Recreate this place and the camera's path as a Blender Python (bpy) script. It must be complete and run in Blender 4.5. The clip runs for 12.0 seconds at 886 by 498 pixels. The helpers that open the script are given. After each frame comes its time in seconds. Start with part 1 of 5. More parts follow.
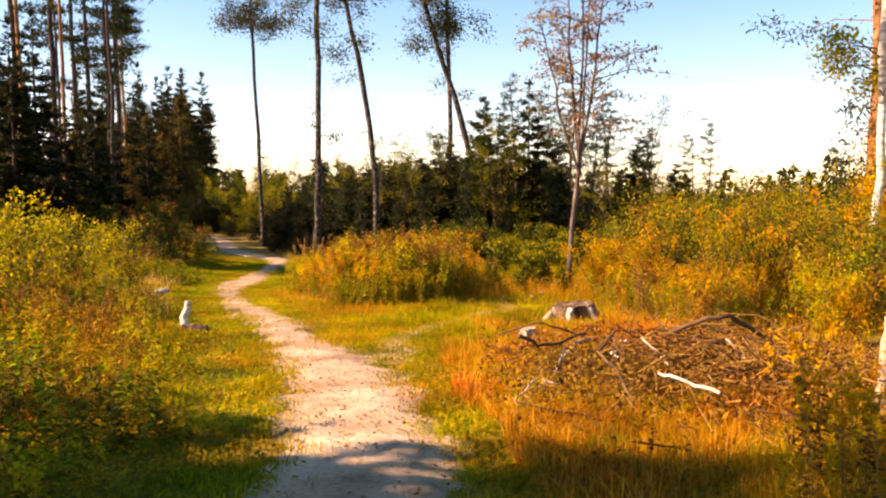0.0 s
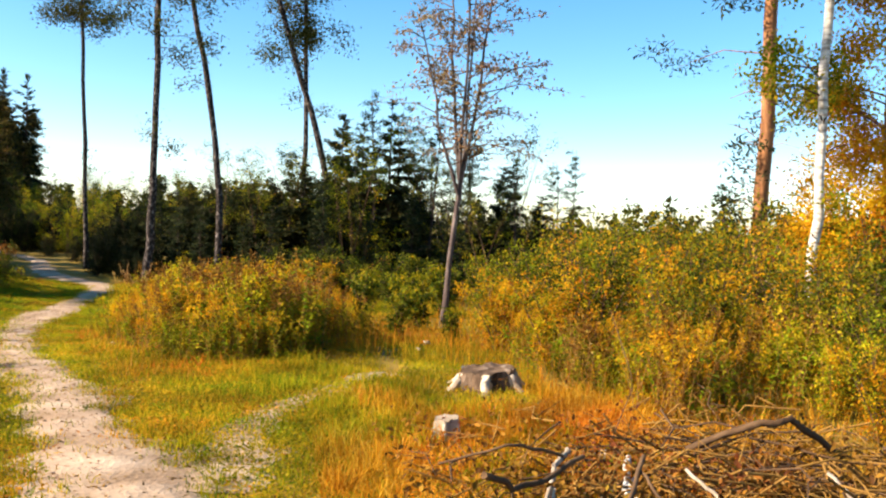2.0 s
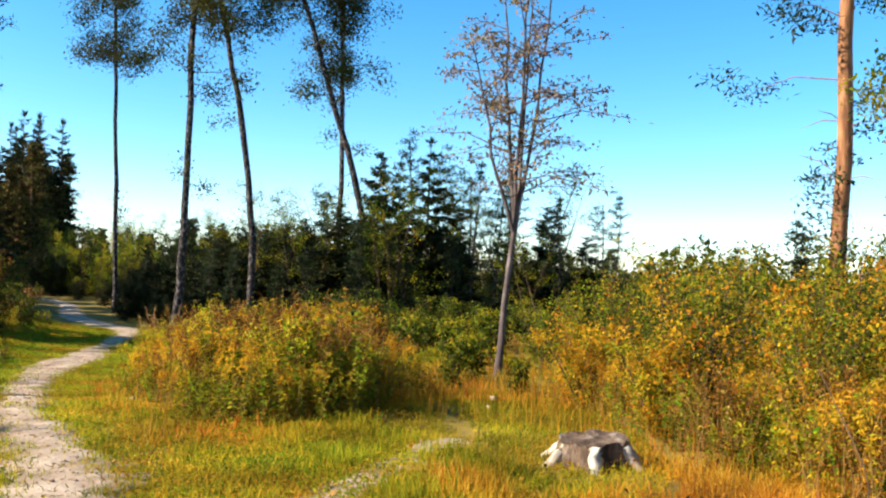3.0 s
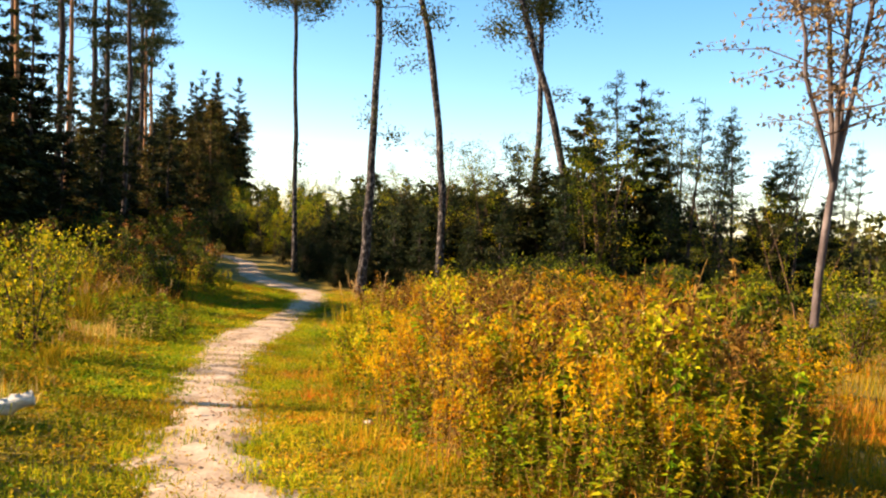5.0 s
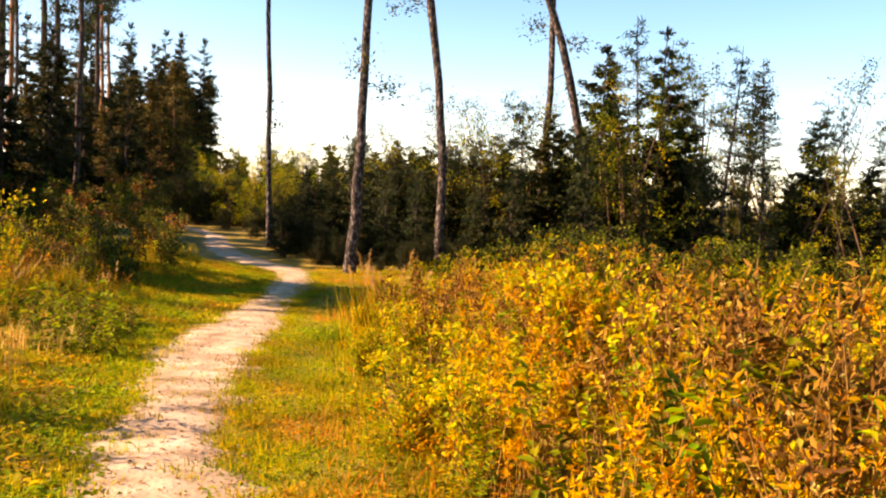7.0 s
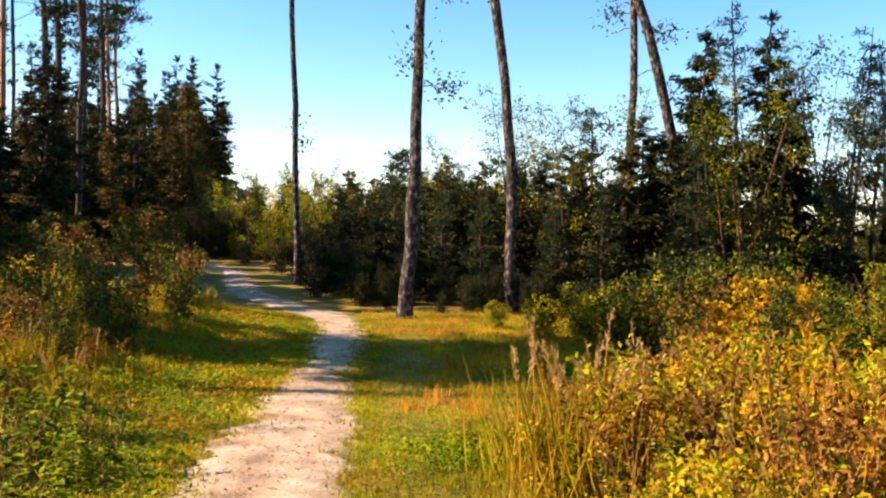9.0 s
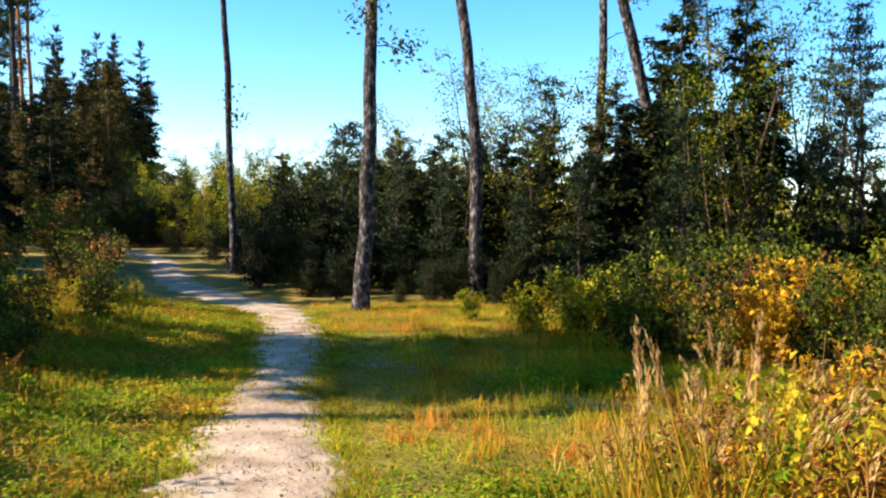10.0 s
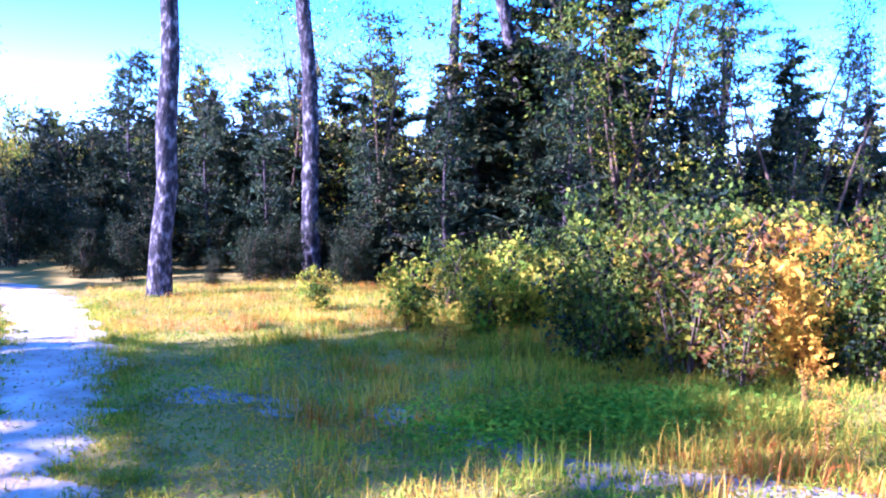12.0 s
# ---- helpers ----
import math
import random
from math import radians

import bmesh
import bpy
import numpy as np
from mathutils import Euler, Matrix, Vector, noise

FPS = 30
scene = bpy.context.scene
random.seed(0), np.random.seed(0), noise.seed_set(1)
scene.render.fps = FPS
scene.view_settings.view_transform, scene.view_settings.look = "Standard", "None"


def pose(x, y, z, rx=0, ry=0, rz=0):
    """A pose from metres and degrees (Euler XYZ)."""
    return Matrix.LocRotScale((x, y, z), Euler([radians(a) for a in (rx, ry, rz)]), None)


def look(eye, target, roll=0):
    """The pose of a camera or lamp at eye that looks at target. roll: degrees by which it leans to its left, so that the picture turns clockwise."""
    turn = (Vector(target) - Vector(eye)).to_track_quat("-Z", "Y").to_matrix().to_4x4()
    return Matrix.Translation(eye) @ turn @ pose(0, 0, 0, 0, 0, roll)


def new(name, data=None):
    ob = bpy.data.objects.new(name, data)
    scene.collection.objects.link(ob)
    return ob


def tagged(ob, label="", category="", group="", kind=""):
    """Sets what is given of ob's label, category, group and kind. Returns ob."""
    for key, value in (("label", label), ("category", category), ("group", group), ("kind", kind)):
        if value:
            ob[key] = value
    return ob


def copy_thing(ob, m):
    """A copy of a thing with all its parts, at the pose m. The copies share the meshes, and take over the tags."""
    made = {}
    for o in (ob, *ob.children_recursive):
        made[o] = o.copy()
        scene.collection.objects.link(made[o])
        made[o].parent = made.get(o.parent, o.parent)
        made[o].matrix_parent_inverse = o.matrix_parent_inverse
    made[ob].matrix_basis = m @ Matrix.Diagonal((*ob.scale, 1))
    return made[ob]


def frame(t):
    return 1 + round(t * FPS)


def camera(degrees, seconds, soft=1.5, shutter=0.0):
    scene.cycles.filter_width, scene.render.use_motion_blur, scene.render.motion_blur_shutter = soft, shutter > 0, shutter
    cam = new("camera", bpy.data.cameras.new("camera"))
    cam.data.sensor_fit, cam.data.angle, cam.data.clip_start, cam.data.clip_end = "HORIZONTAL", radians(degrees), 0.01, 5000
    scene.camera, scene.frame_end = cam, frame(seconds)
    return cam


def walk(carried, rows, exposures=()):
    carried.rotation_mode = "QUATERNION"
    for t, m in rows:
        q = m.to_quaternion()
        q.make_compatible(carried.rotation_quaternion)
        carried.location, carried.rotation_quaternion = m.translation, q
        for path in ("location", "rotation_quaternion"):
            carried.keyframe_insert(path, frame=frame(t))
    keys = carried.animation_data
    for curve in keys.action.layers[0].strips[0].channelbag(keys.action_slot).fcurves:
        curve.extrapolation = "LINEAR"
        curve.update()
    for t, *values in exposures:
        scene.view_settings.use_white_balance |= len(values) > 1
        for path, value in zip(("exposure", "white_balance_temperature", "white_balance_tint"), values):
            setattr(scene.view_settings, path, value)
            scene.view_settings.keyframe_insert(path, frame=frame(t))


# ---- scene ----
cam = camera(53.6, 12.0, soft=2.2)
PATH = [
    (0, (0.211, 0.859, 1.194), (0.199, 2.855, 1.058), -0.2),
    (0.5, (0.156, 1.529, 1.167), (0.175, 3.525, 1.037), -0.9),
    (1, (0.093, 2.315, 1.153), (0.348, 4.298, 1.099), -0.0),
    (1.5, (0.043, 3.117, 1.105), (0.363, 5.087, 0.983), 2.4),
    (2, (-0.023, 3.802, 1.108), (0.313, 5.772, 1.043), 2.2),
    (2.5, (-0.124, 4.551, 1.05), (0.296, 6.506, 1.039), 2.0),
    (3, (-0.215, 5.389, 0.992), (0.052, 7.371, 1.026), 2.1),
    (3.2, (-0.309, 5.759, 0.985), (-0.074, 7.745, 0.97), 0.5),
    (4.8, (-1.381, 8.764, 0.883), (-1.393, 10.763, 0.828), 3.6),
    (5, (-1.484, 9.165, 0.86), (-1.569, 11.162, 0.792), 2.9),
    (5.5, (-1.759, 10.073, 0.8), (-1.933, 12.063, 0.701), 3.3),
    (6, (-1.988, 11.041, 0.763), (-2.032, 13.033, 0.599), 2.8),
    (6.5, (-2.2, 11.974, 0.698), (-2.235, 13.966, 0.527), 2.3),
    (6.7, (-2.33, 12.313, 0.681), (-2.361, 14.307, 0.53), 2.6),
    (8.3, (-3.365, 15.747, 0.681), (-3.288, 17.744, 0.587), 2.6),
    (8.5, (-3.534, 16.233, 0.637), (-3.506, 18.231, 0.559), 2.5),
    (9, (-3.87, 17.265, 0.568), (-3.914, 19.263, 0.496), 1.4),
    (9.5, (-4.111, 18.272, 0.527), (-4.132, 20.269, 0.426), 2.1),
    (10, (-4.387, 19.352, 0.452), (-4.281, 21.346, 0.345), 0.6),
    (10.5, (-4.503, 20.511, 0.288), (-4.379, 22.505, 0.194), 3.1),
    (11, (-4.763, 21.43, 0.283), (-4.607, 23.418, 0.129), 1.1),
    (11.5, (-4.773, 22.643, 0.165), (-4.287, 24.579, 0.032), 0.4),
    (12, (-4.73, 23.132, 0.159), (-4.161, 25.042, -0.008), 1.3),
]
EXPOSURES = [(0, 1.74, 8600, 35), (1, 1.68, 7600, 26), (2, 1.58, 6300, 12), (3, 1.52, 5500, 6), (4.8, 1.7, 6600, 13), (5.5, 1.82, 7800, 24), (6.5, 1.96, 8500, 32), (8.5, 1.76, 7000, 20),
             (9.5, 1.72, 6100, 15), (10, 1.74, 5500, 9), (10.5, 1.78, 5700, 22), (11, 1.98, 5600, 28), (11.5, 2.55, 4500, 44), (12, 3.2, 4000, 49)]
walk(cam, [(t, look(eye, target, roll)) for t, eye, target, roll in PATH], EXPOSURES)

# ---- light: low autumn sun from the left, clear sky ----
SUN_ELEVATION, SUN_AZIMUTH = 30.0, -93.0   # degrees; azimuth clockwise from +y
world = bpy.data.worlds.new("sky")
scene.world = world
world.use_nodes = True
wn, wl = world.node_tree.nodes, world.node_tree.links
sky = wn.new("ShaderNodeTexSky")
sky.sky_type = "NISHITA"
sky.sun_disc = False
sky.sun_elevation, sky.sun_rotation = radians(SUN_ELEVATION), radians(SUN_AZIMUTH)
sky.altitude, sky.air_density, sky.dust_density, sky.ozone_density = 100, 0.8, 0.3, 0.7
tone = wn.new("ShaderNodeHueSaturation")
tone.inputs["Hue"].default_value, tone.inputs["Saturation"].default_value = 0.49, 1.35
wl.new(sky.outputs[0], tone.inputs["Color"])
wl.new(tone.outputs[0], wn["Background"].inputs[0])
wn["Background"].inputs[1].default_value = 0.088
sun_lamp = bpy.data.lights.new("sun", "SUN")
sun_lamp.energy, sun_lamp.angle, sun_lamp.color = 5.0, radians(0.5), (1.0, 0.86, 0.66)
sa, se = radians(SUN_AZIMUTH), radians(SUN_ELEVATION)
sun = new("sun", sun_lamp)
sun.matrix_world = look(Vector((math.sin(sa) * math.cos(se), math.cos(sa) * math.cos(se), math.sin(se))) * 60, (0, 0, 0))


# ---- materials ----
def nodes_of(name):
    m = bpy.data.materials.new(name)
    m.use_nodes = True
    return m, m.node_tree.nodes, m.node_tree.links, m.node_tree.nodes["Principled BSDF"]


def ramp(n, stops):
    r = n.new("ShaderNodeValToRGB")
    e = r.color_ramp.elements
    while len(e) < len(stops):
        e.new(0.5)
    for i, c in enumerate(stops):
        e[i].position, e[i].color = i / max(1, len(stops) - 1), (*c, 1)
    return r


def leaf_material(name, stops, through_light=0.35, rough=0.6):
    """Leaves and blades: one tone of the ramp for each leaf, light shining through."""
    m, n, l, p = nodes_of(name)
    g = n.new("ShaderNodeNewGeometry")
    r = ramp(n, stops)
    l.new(g.outputs["Random Per Island"], r.inputs[0])
    noise_tex = n.new("ShaderNodeTexNoise")
    noise_tex.inputs["Scale"].default_value = 1.3
    tc = n.new("ShaderNodeTexCoord")
    l.new(tc.outputs["Object"], noise_tex.inputs["Vector"])
    hs = n.new("ShaderNodeHueSaturation")
    mr = n.new("ShaderNodeMapRange")
    mr.inputs[1].default_value, mr.inputs[2].default_value = 0.25, 0.75
    mr.inputs[3].default_value, mr.inputs[4].default_value = 0.45, 1.3
    l.new(noise_tex.outputs[0], mr.inputs[0])
    l.new(mr.outputs[0], hs.inputs["Value"])
    drift = n.new("ShaderNodeTexNoise")
    drift.inputs["Scale"].default_value = 0.8
    l.new(tc.outputs["Object"], drift.inputs["Vector"])
    hue = n.new("ShaderNodeMapRange")
    hue.inputs[1].default_value, hue.inputs[2].default_value = 0.3, 0.7
    hue.inputs[3].default_value, hue.inputs[4].default_value = 0.464, 0.52
    l.new(drift.outputs[0], hue.inputs[0])
    l.new(hue.outputs[0], hs.inputs["Hue"])
    l.new(r.outputs[0], hs.inputs["Color"])
    l.new(hs.outputs[0], p.inputs["Base Color"])
    p.inputs["Roughness"].default_value = rough
    p.inputs["Specular IOR Level"].default_value = 0.05
    t = n.new("ShaderNodeBsdfTranslucent")
    glow = n.new("ShaderNodeMix")
    glow.data_type, glow.blend_type = "RGBA", "ADD"
    glow.inputs["Factor"].default_value = 0.35
    l.new(hs.outputs[0], glow.inputs["A"]), l.new(hs.outputs[0], glow.inputs["B"])
    l.new(glow.outputs["Result"], t.inputs[0])
    mix = n.new("ShaderNodeMixShader")
    mix.inputs[0].default_value = through_light * 0.9
    l.new(p.outputs[0], mix.inputs[1])
    l.new(t.outputs[0], mix.inputs[2])
    l.new(mix.outputs[0], n["Material Output"].inputs[0])
    return m


def rough_material(name, stops, scale=6.0, stretch=(1, 1, 1), rough=0.9, bump=0.4, fine=40.0):
    """Bark, wood and soil: noise at two scales through a ramp, with relief."""
    m, n, l, p = nodes_of(name)
    tc = n.new("ShaderNodeTexCoord")
    mp = n.new("ShaderNodeMapping")
    mp.inputs["Scale"].default_value = stretch
    l.new(tc.outputs["Object"], mp.inputs[0])
    a, b = n.new("ShaderNodeTexNoise"), n.new("ShaderNodeTexNoise")
    a.inputs["Scale"].default_value, b.inputs["Scale"].default_value = scale, fine
    a.inputs["Detail"].default_value = b.inputs["Detail"].default_value = 6
    l.new(mp.outputs[0], a.inputs[0]), l.new(mp.outputs[0], b.inputs[0])
    mix = n.new("ShaderNodeMath")
    mix.operation = "MULTIPLY_ADD"
    mix.inputs[1].default_value = 0.45
    l.new(b.outputs[0], mix.inputs[0])
    sub = n.new("ShaderNodeMath")
    sub.operation = "MULTIPLY_ADD"
    sub.inputs[1].default_value, sub.inputs[2].default_value = 1.5, -0.48
    l.new(a.outputs[0], sub.inputs[0]), l.new(sub.outputs[0], mix.inputs[2])
    r = ramp(n, stops)
    l.new(mix.outputs[0], r.inputs[0])
    l.new(r.outputs[0], p.inputs["Base Color"])
    p.inputs["Roughness"].default_value = rough
    p.inputs["Specular IOR Level"].default_value = 0.2
    bp = n.new("ShaderNodeBump")
    bp.inputs["Strength"].default_value, bp.inputs["Distance"].default_value = bump, 0.03
    l.new(mix.outputs[0], bp.inputs["Height"])
    l.new(bp.outputs[0], p.inputs["Normal"])
    return m


M_GROUND = rough_material("turf_soil", [(0.05, 0.03, 0.01), (0.13, 0.09, 0.012), (0.26, 0.16, 0.018), (0.2, 0.18, 0.018)], 0.9, fine=14)
M_PATH = rough_material("sandy_soil", [(0.09, 0.052, 0.026), (0.3, 0.195, 0.115), (0.46, 0.325, 0.215), (0.6, 0.46, 0.33)], 2.4, fine=34, bump=0.8)
M_TRACK = rough_material("grey_soil", [(0.06, 0.04, 0.025), (0.16, 0.11, 0.07), (0.28, 0.21, 0.14), (0.4, 0.31, 0.22)], 2.4, fine=30, bump=0.8)
M_LAWN = leaf_material("lawn_blades", [(0.08, 0.13, 0.0048), (0.224, 0.245, 0.0064), (0.381, 0.307, 0.008), (0.515, 0.328, 0.0096)], 0.5)
M_HERB = leaf_material("low_herb_leaves", [(0.08, 0.14, 0.004), (0.17, 0.235, 0.005), (0.32, 0.33, 0.007)], 0.45)
M_DRY = leaf_material("dry_blades", [(0.34, 0.12, 0.006), (0.52, 0.23, 0.008), (0.62, 0.32, 0.015), (0.66, 0.42, 0.05)], 0.5)
M_STRAW = leaf_material("straw_blades", [(0.3, 0.3, 0.02), (0.6, 0.42, 0.08), (0.7, 0.52, 0.16), (0.62, 0.36, 0.04)], 0.45)
M_MEADOW = leaf_material("meadow_blades", [(0.08, 0.12, 0.006), (0.246, 0.186, 0.008), (0.47, 0.242, 0.01), (0.582, 0.26, 0.012)], 0.5)
M_WEED = leaf_material("weed_leaves", [(0.2, 0.23, 0.006), (0.36, 0.34, 0.008), (0.52, 0.42, 0.01), (0.62, 0.44, 0.012)], 0.5)
M_GOLD = leaf_material("golden_leaves", [(0.456, 0.287, 0.0064), (0.652, 0.413, 0.008), (0.717, 0.379, 0.0064), (0.456, 0.172, 0.0064)], 0.5)
M_ORANGE = leaf_material("orange_leaves", [(0.74, 0.42, 0.005), (0.8, 0.54, 0.008), (0.6, 0.3, 0.006)], 0.5)
M_GREEN = leaf_material("green_leaves", [(0.026, 0.046, 0.005), (0.055, 0.08, 0.006), (0.11, 0.13, 0.008), (0.22, 0.2, 0.01)], 0.4)
M_SAPLING = leaf_material("sapling_leaves", [(0.12, 0.16, 0.005), (0.21, 0.23, 0.0064), (0.34, 0.29, 0.008), (0.5, 0.33, 0.008)], 0.5)
M_BROWN = leaf_material("dead_leaves", [(0.08, 0.036, 0.008), (0.2, 0.095, 0.014), (0.36, 0.19, 0.02)], 0.25)
M_MAUVE = leaf_material("thin_leaves", [(0.16, 0.11, 0.09), (0.22, 0.17, 0.09), (0.4, 0.22, 0.08)], 0.35)
# green leaves darkened to near black: the gloom inside the wood is in the colour
M_SHADE = leaf_material("shade_darkened_leaves", [(0.006, 0.011, 0.004), (0.014, 0.022, 0.006), (0.034, 0.038, 0.008)], 0.12)
M_NEEDLE = leaf_material("spruce_needles", [(0.008, 0.013, 0.005), (0.022, 0.03, 0.01), (0.075, 0.07, 0.018)], 0.16)
M_PINE_NEEDLE = leaf_material("pine_needles", [(0.01, 0.018, 0.008), (0.022, 0.036, 0.013), (0.07, 0.075, 0.02)], 0.2)
M_FAR = leaf_material("far_foliage", [(0.03, 0.034, 0.008), (0.06, 0.062, 0.01), (0.13, 0.105, 0.015)], 0.2)
M_BARK = rough_material("dark_bark", [(0.012, 0.008, 0.006), (0.03, 0.019, 0.015), (0.07, 0.045, 0.036), (0.24, 0.18, 0.15)], 4, (3, 3, 1.2), fine=18, bump=1.0)
M_FLAKY = rough_material("flaky_bark", [(0.008, 0.006, 0.006), (0.012, 0.009, 0.008), (0.03, 0.021, 0.017), (0.18, 0.14, 0.12), (0.5, 0.44, 0.38)], 6, (2.5, 2.5, 1.2), fine=20, bump=1.0)
M_PINE_BARK = rough_material("orange_pine_bark", [(0.07, 0.03, 0.015), (0.2, 0.085, 0.035), (0.34, 0.15, 0.06), (0.45, 0.24, 0.12)], 3, (3, 3, 0.7), fine=22, bump=0.8)
M_BIRCH_BARK = rough_material("white_birch_bark", [(0.06, 0.045, 0.035), (0.38, 0.32, 0.26), (0.66, 0.6, 0.51), (0.78, 0.74, 0.66)], 4, (1.2, 1.2, 5), fine=20, bump=0.4)
M_STEM = rough_material("weed_stems", [(0.1, 0.046, 0.01), (0.23, 0.115, 0.022), (0.36, 0.2, 0.045)], 5)
M_TWIG = rough_material("grey_twigs", [(0.035, 0.019, 0.01), (0.09, 0.048, 0.022), (0.19, 0.11, 0.055)], 6)
M_PALE = rough_material("weathered_wood", [(0.12, 0.08, 0.05), (0.34, 0.26, 0.18), (0.58, 0.48, 0.37)], 7, (2, 2, 0.6))
M_STUMP = rough_material("stump_wood", [(0.015, 0.009, 0.006), (0.05, 0.028, 0.015), (0.16, 0.1, 0.06), (0.45, 0.35, 0.26)], 4, (2.4, 2.4, 0.5), fine=30, bump=0.9)
M_ROOT = rough_material("bleached_wood", [(0.1, 0.07, 0.045), (0.4, 0.32, 0.23), (0.68, 0.6, 0.5)], 7, (2, 2, 0.6))
M_GREY_BARK = rough_material("pale_grey_bark", [(0.03, 0.02, 0.018), (0.09, 0.062, 0.052), (0.22, 0.165, 0.14)], 4, (2, 2, 0.8), fine=18, bump=0.5)
M_OLIVE = leaf_material("olive_brown_needles", [(0.018, 0.016, 0.005), (0.07, 0.056, 0.012), (0.2, 0.14, 0.022)], 0.25)
M_TURF = leaf_material("olive_turf_blades", [(0.1, 0.12, 0.005), (0.26, 0.22, 0.007), (0.44, 0.3, 0.01), (0.54, 0.3, 0.012)], 0.5)
M_PLUME = leaf_material("reed_plumes", [(0.42, 0.26, 0.08), (0.54, 0.36, 0.13), (0.34, 0.19, 0.05)], 0.3)

rng = np.random.default_rng(7)
R = random.Random(11)

# ---- terrain ----
SLOPE_Y = [-300, 0, 8, 14.5, 17.5, 21.6, 25, 33, 37, 60, 2000]
SLOPE_Z = [0, 0, -0.3, -0.55, -0.85, -1.13, -1.32, -1.5, -1.6, -1.6, -1.6]
TRAIL_Y = [-12, -4, 0, 4.9, 6, 7, 8.2, 10, 12.2, 13.4, 14.9, 17.5, 20.8, 22.6, 24.2, 26.4, 28.3, 30.3, 32.4, 34.3, 36.5, 39.3, 42.3, 45.5, 50, 53, 60]
TRAIL_X = [0.5, 0.2, 0.05, -0.17, -0.38, -0.5, -0.75, -1.42, -2.22, -2.78, -3.24, -4.01, -4.82, -5.1, -5.25, -5.45, -5.6, -5.75, -5.9, -6.3, -7.1, -8.9, -10.2, -11.1, -12.6, -14.3, -18]
TRAIL_W = [1.0, 1.0, 1.05, 1.08, 1.02, 1.0, 0.95, 0.75, 0.64, 0.66, 0.66, 0.74, 0.84, 1.2, 1.3, 0.9, 0.66, 0.85, 1.0, 0.95, 1.1, 0.8, 0.9, 0.7, 0.6, 0.6, 0.6]


def trail_x(y):
    return np.interp(y, TRAIL_Y, TRAIL_X)


def trail_w(y):
    return np.interp(y, TRAIL_Y, TRAIL_W)


def off_trail(x, y):
    """Metres from the trail's edge, less than zero on it."""
    return np.abs(x - trail_x(y)) - trail_w(y) / 2


def wave(x, y):
    return (np.sin(1.7 * x + 0.6 * y) + np.sin(0.9 * y - 1.1 * x + 1.3) + np.sin(2.9 * x - 2.3 * y + 0.4) + np.sin(4.1 * y + 3.3 * x)) / 4


def height(x, y):
    x, y = np.asarray(x, float), np.asarray(y, float)
    z = np.interp(y, SLOPE_Y, SLOPE_Z)
    d = np.clip(off_trail(x, y), 0, 3) / 3
    left = x < trail_x(y)
    z = z + np.where(left, 0.22, 0.05) * d * d * (y > 3) * (y < 60)
    z = z + 0.03 * wave(x, y) * d
    z = z - 9.0 * np.clip((y - 50) / 90, 0, 1) * np.clip((x + 2) / 25, 0, 1)
    return z


def axis_steps(lo, fine_lo, fine_hi, hi, step):
    mid = np.arange(fine_lo, fine_hi, step)
    near = np.cumsum(step * 1.35 ** np.arange(1, 60))
    a = fine_lo - near[near < fine_lo - lo][::-1]
    b = mid[-1] + near[near < hi - mid[-1]]
    return np.concatenate([[lo], a, mid, b, [hi]])


def mesh_object(name, verts, faces, mats, parent=None, face_mats=None, smooth=False):
    me = bpy.data.meshes.new(name)
    verts = np.asarray(verts, np.float32)
    counts = np.array([len(f) for f in faces], np.int32) if not isinstance(faces, tuple) else faces[1]
    loops = np.concatenate([np.asarray(f, np.int32) for f in faces]) if not isinstance(faces, tuple) else faces[0]
    me.vertices.add(len(verts))
    me.vertices.foreach_set("co", verts.ravel())
    me.loops.add(len(loops))
    me.loops.foreach_set("vertex_index", np.ascontiguousarray(loops, np.int32))
    me.polygons.add(len(counts))
    starts = np.concatenate([[0], np.cumsum(counts)[:-1]]).astype(np.int32)
    me.polygons.foreach_set("loop_start", starts)
    if face_mats is not None:
        me.polygons.foreach_set("material_index", np.asarray(face_mats, np.int32))
    if smooth:
        me.polygons.foreach_set("use_smooth", np.ones(len(counts), bool))
    for m in mats:
        me.materials.append(m)
    me.update(calc_edges=True)
    ob = new(name, me)
    ob.parent = parent
    return ob


def grid_faces(nx, ny):
    i, j = np.meshgrid(np.arange(nx - 1), np.arange(ny - 1), indexing="ij")
    a = (i * ny + j).ravel()
    q = np.stack([a, a + ny, a + ny + 1, a + 1], 1)
    return (q.ravel(), np.full(len(q), 4, np.int32))


xs = axis_steps(-1800, -12, 8, 1800, 0.16)
ys = axis_steps(-900, -2, 46, 2400, 0.2)
gx, gy = np.meshgrid(xs, ys, indexing="ij")
gz = height(gx, gy)
ground = tagged(mesh_object("ground", np.stack([gx, gy, gz], -1).reshape(-1, 3), grid_faces(len(xs), len(ys)), [M_GROUND], smooth=True),
                "brown earth under meadow grass, falling gently", "ground", kind="structure")


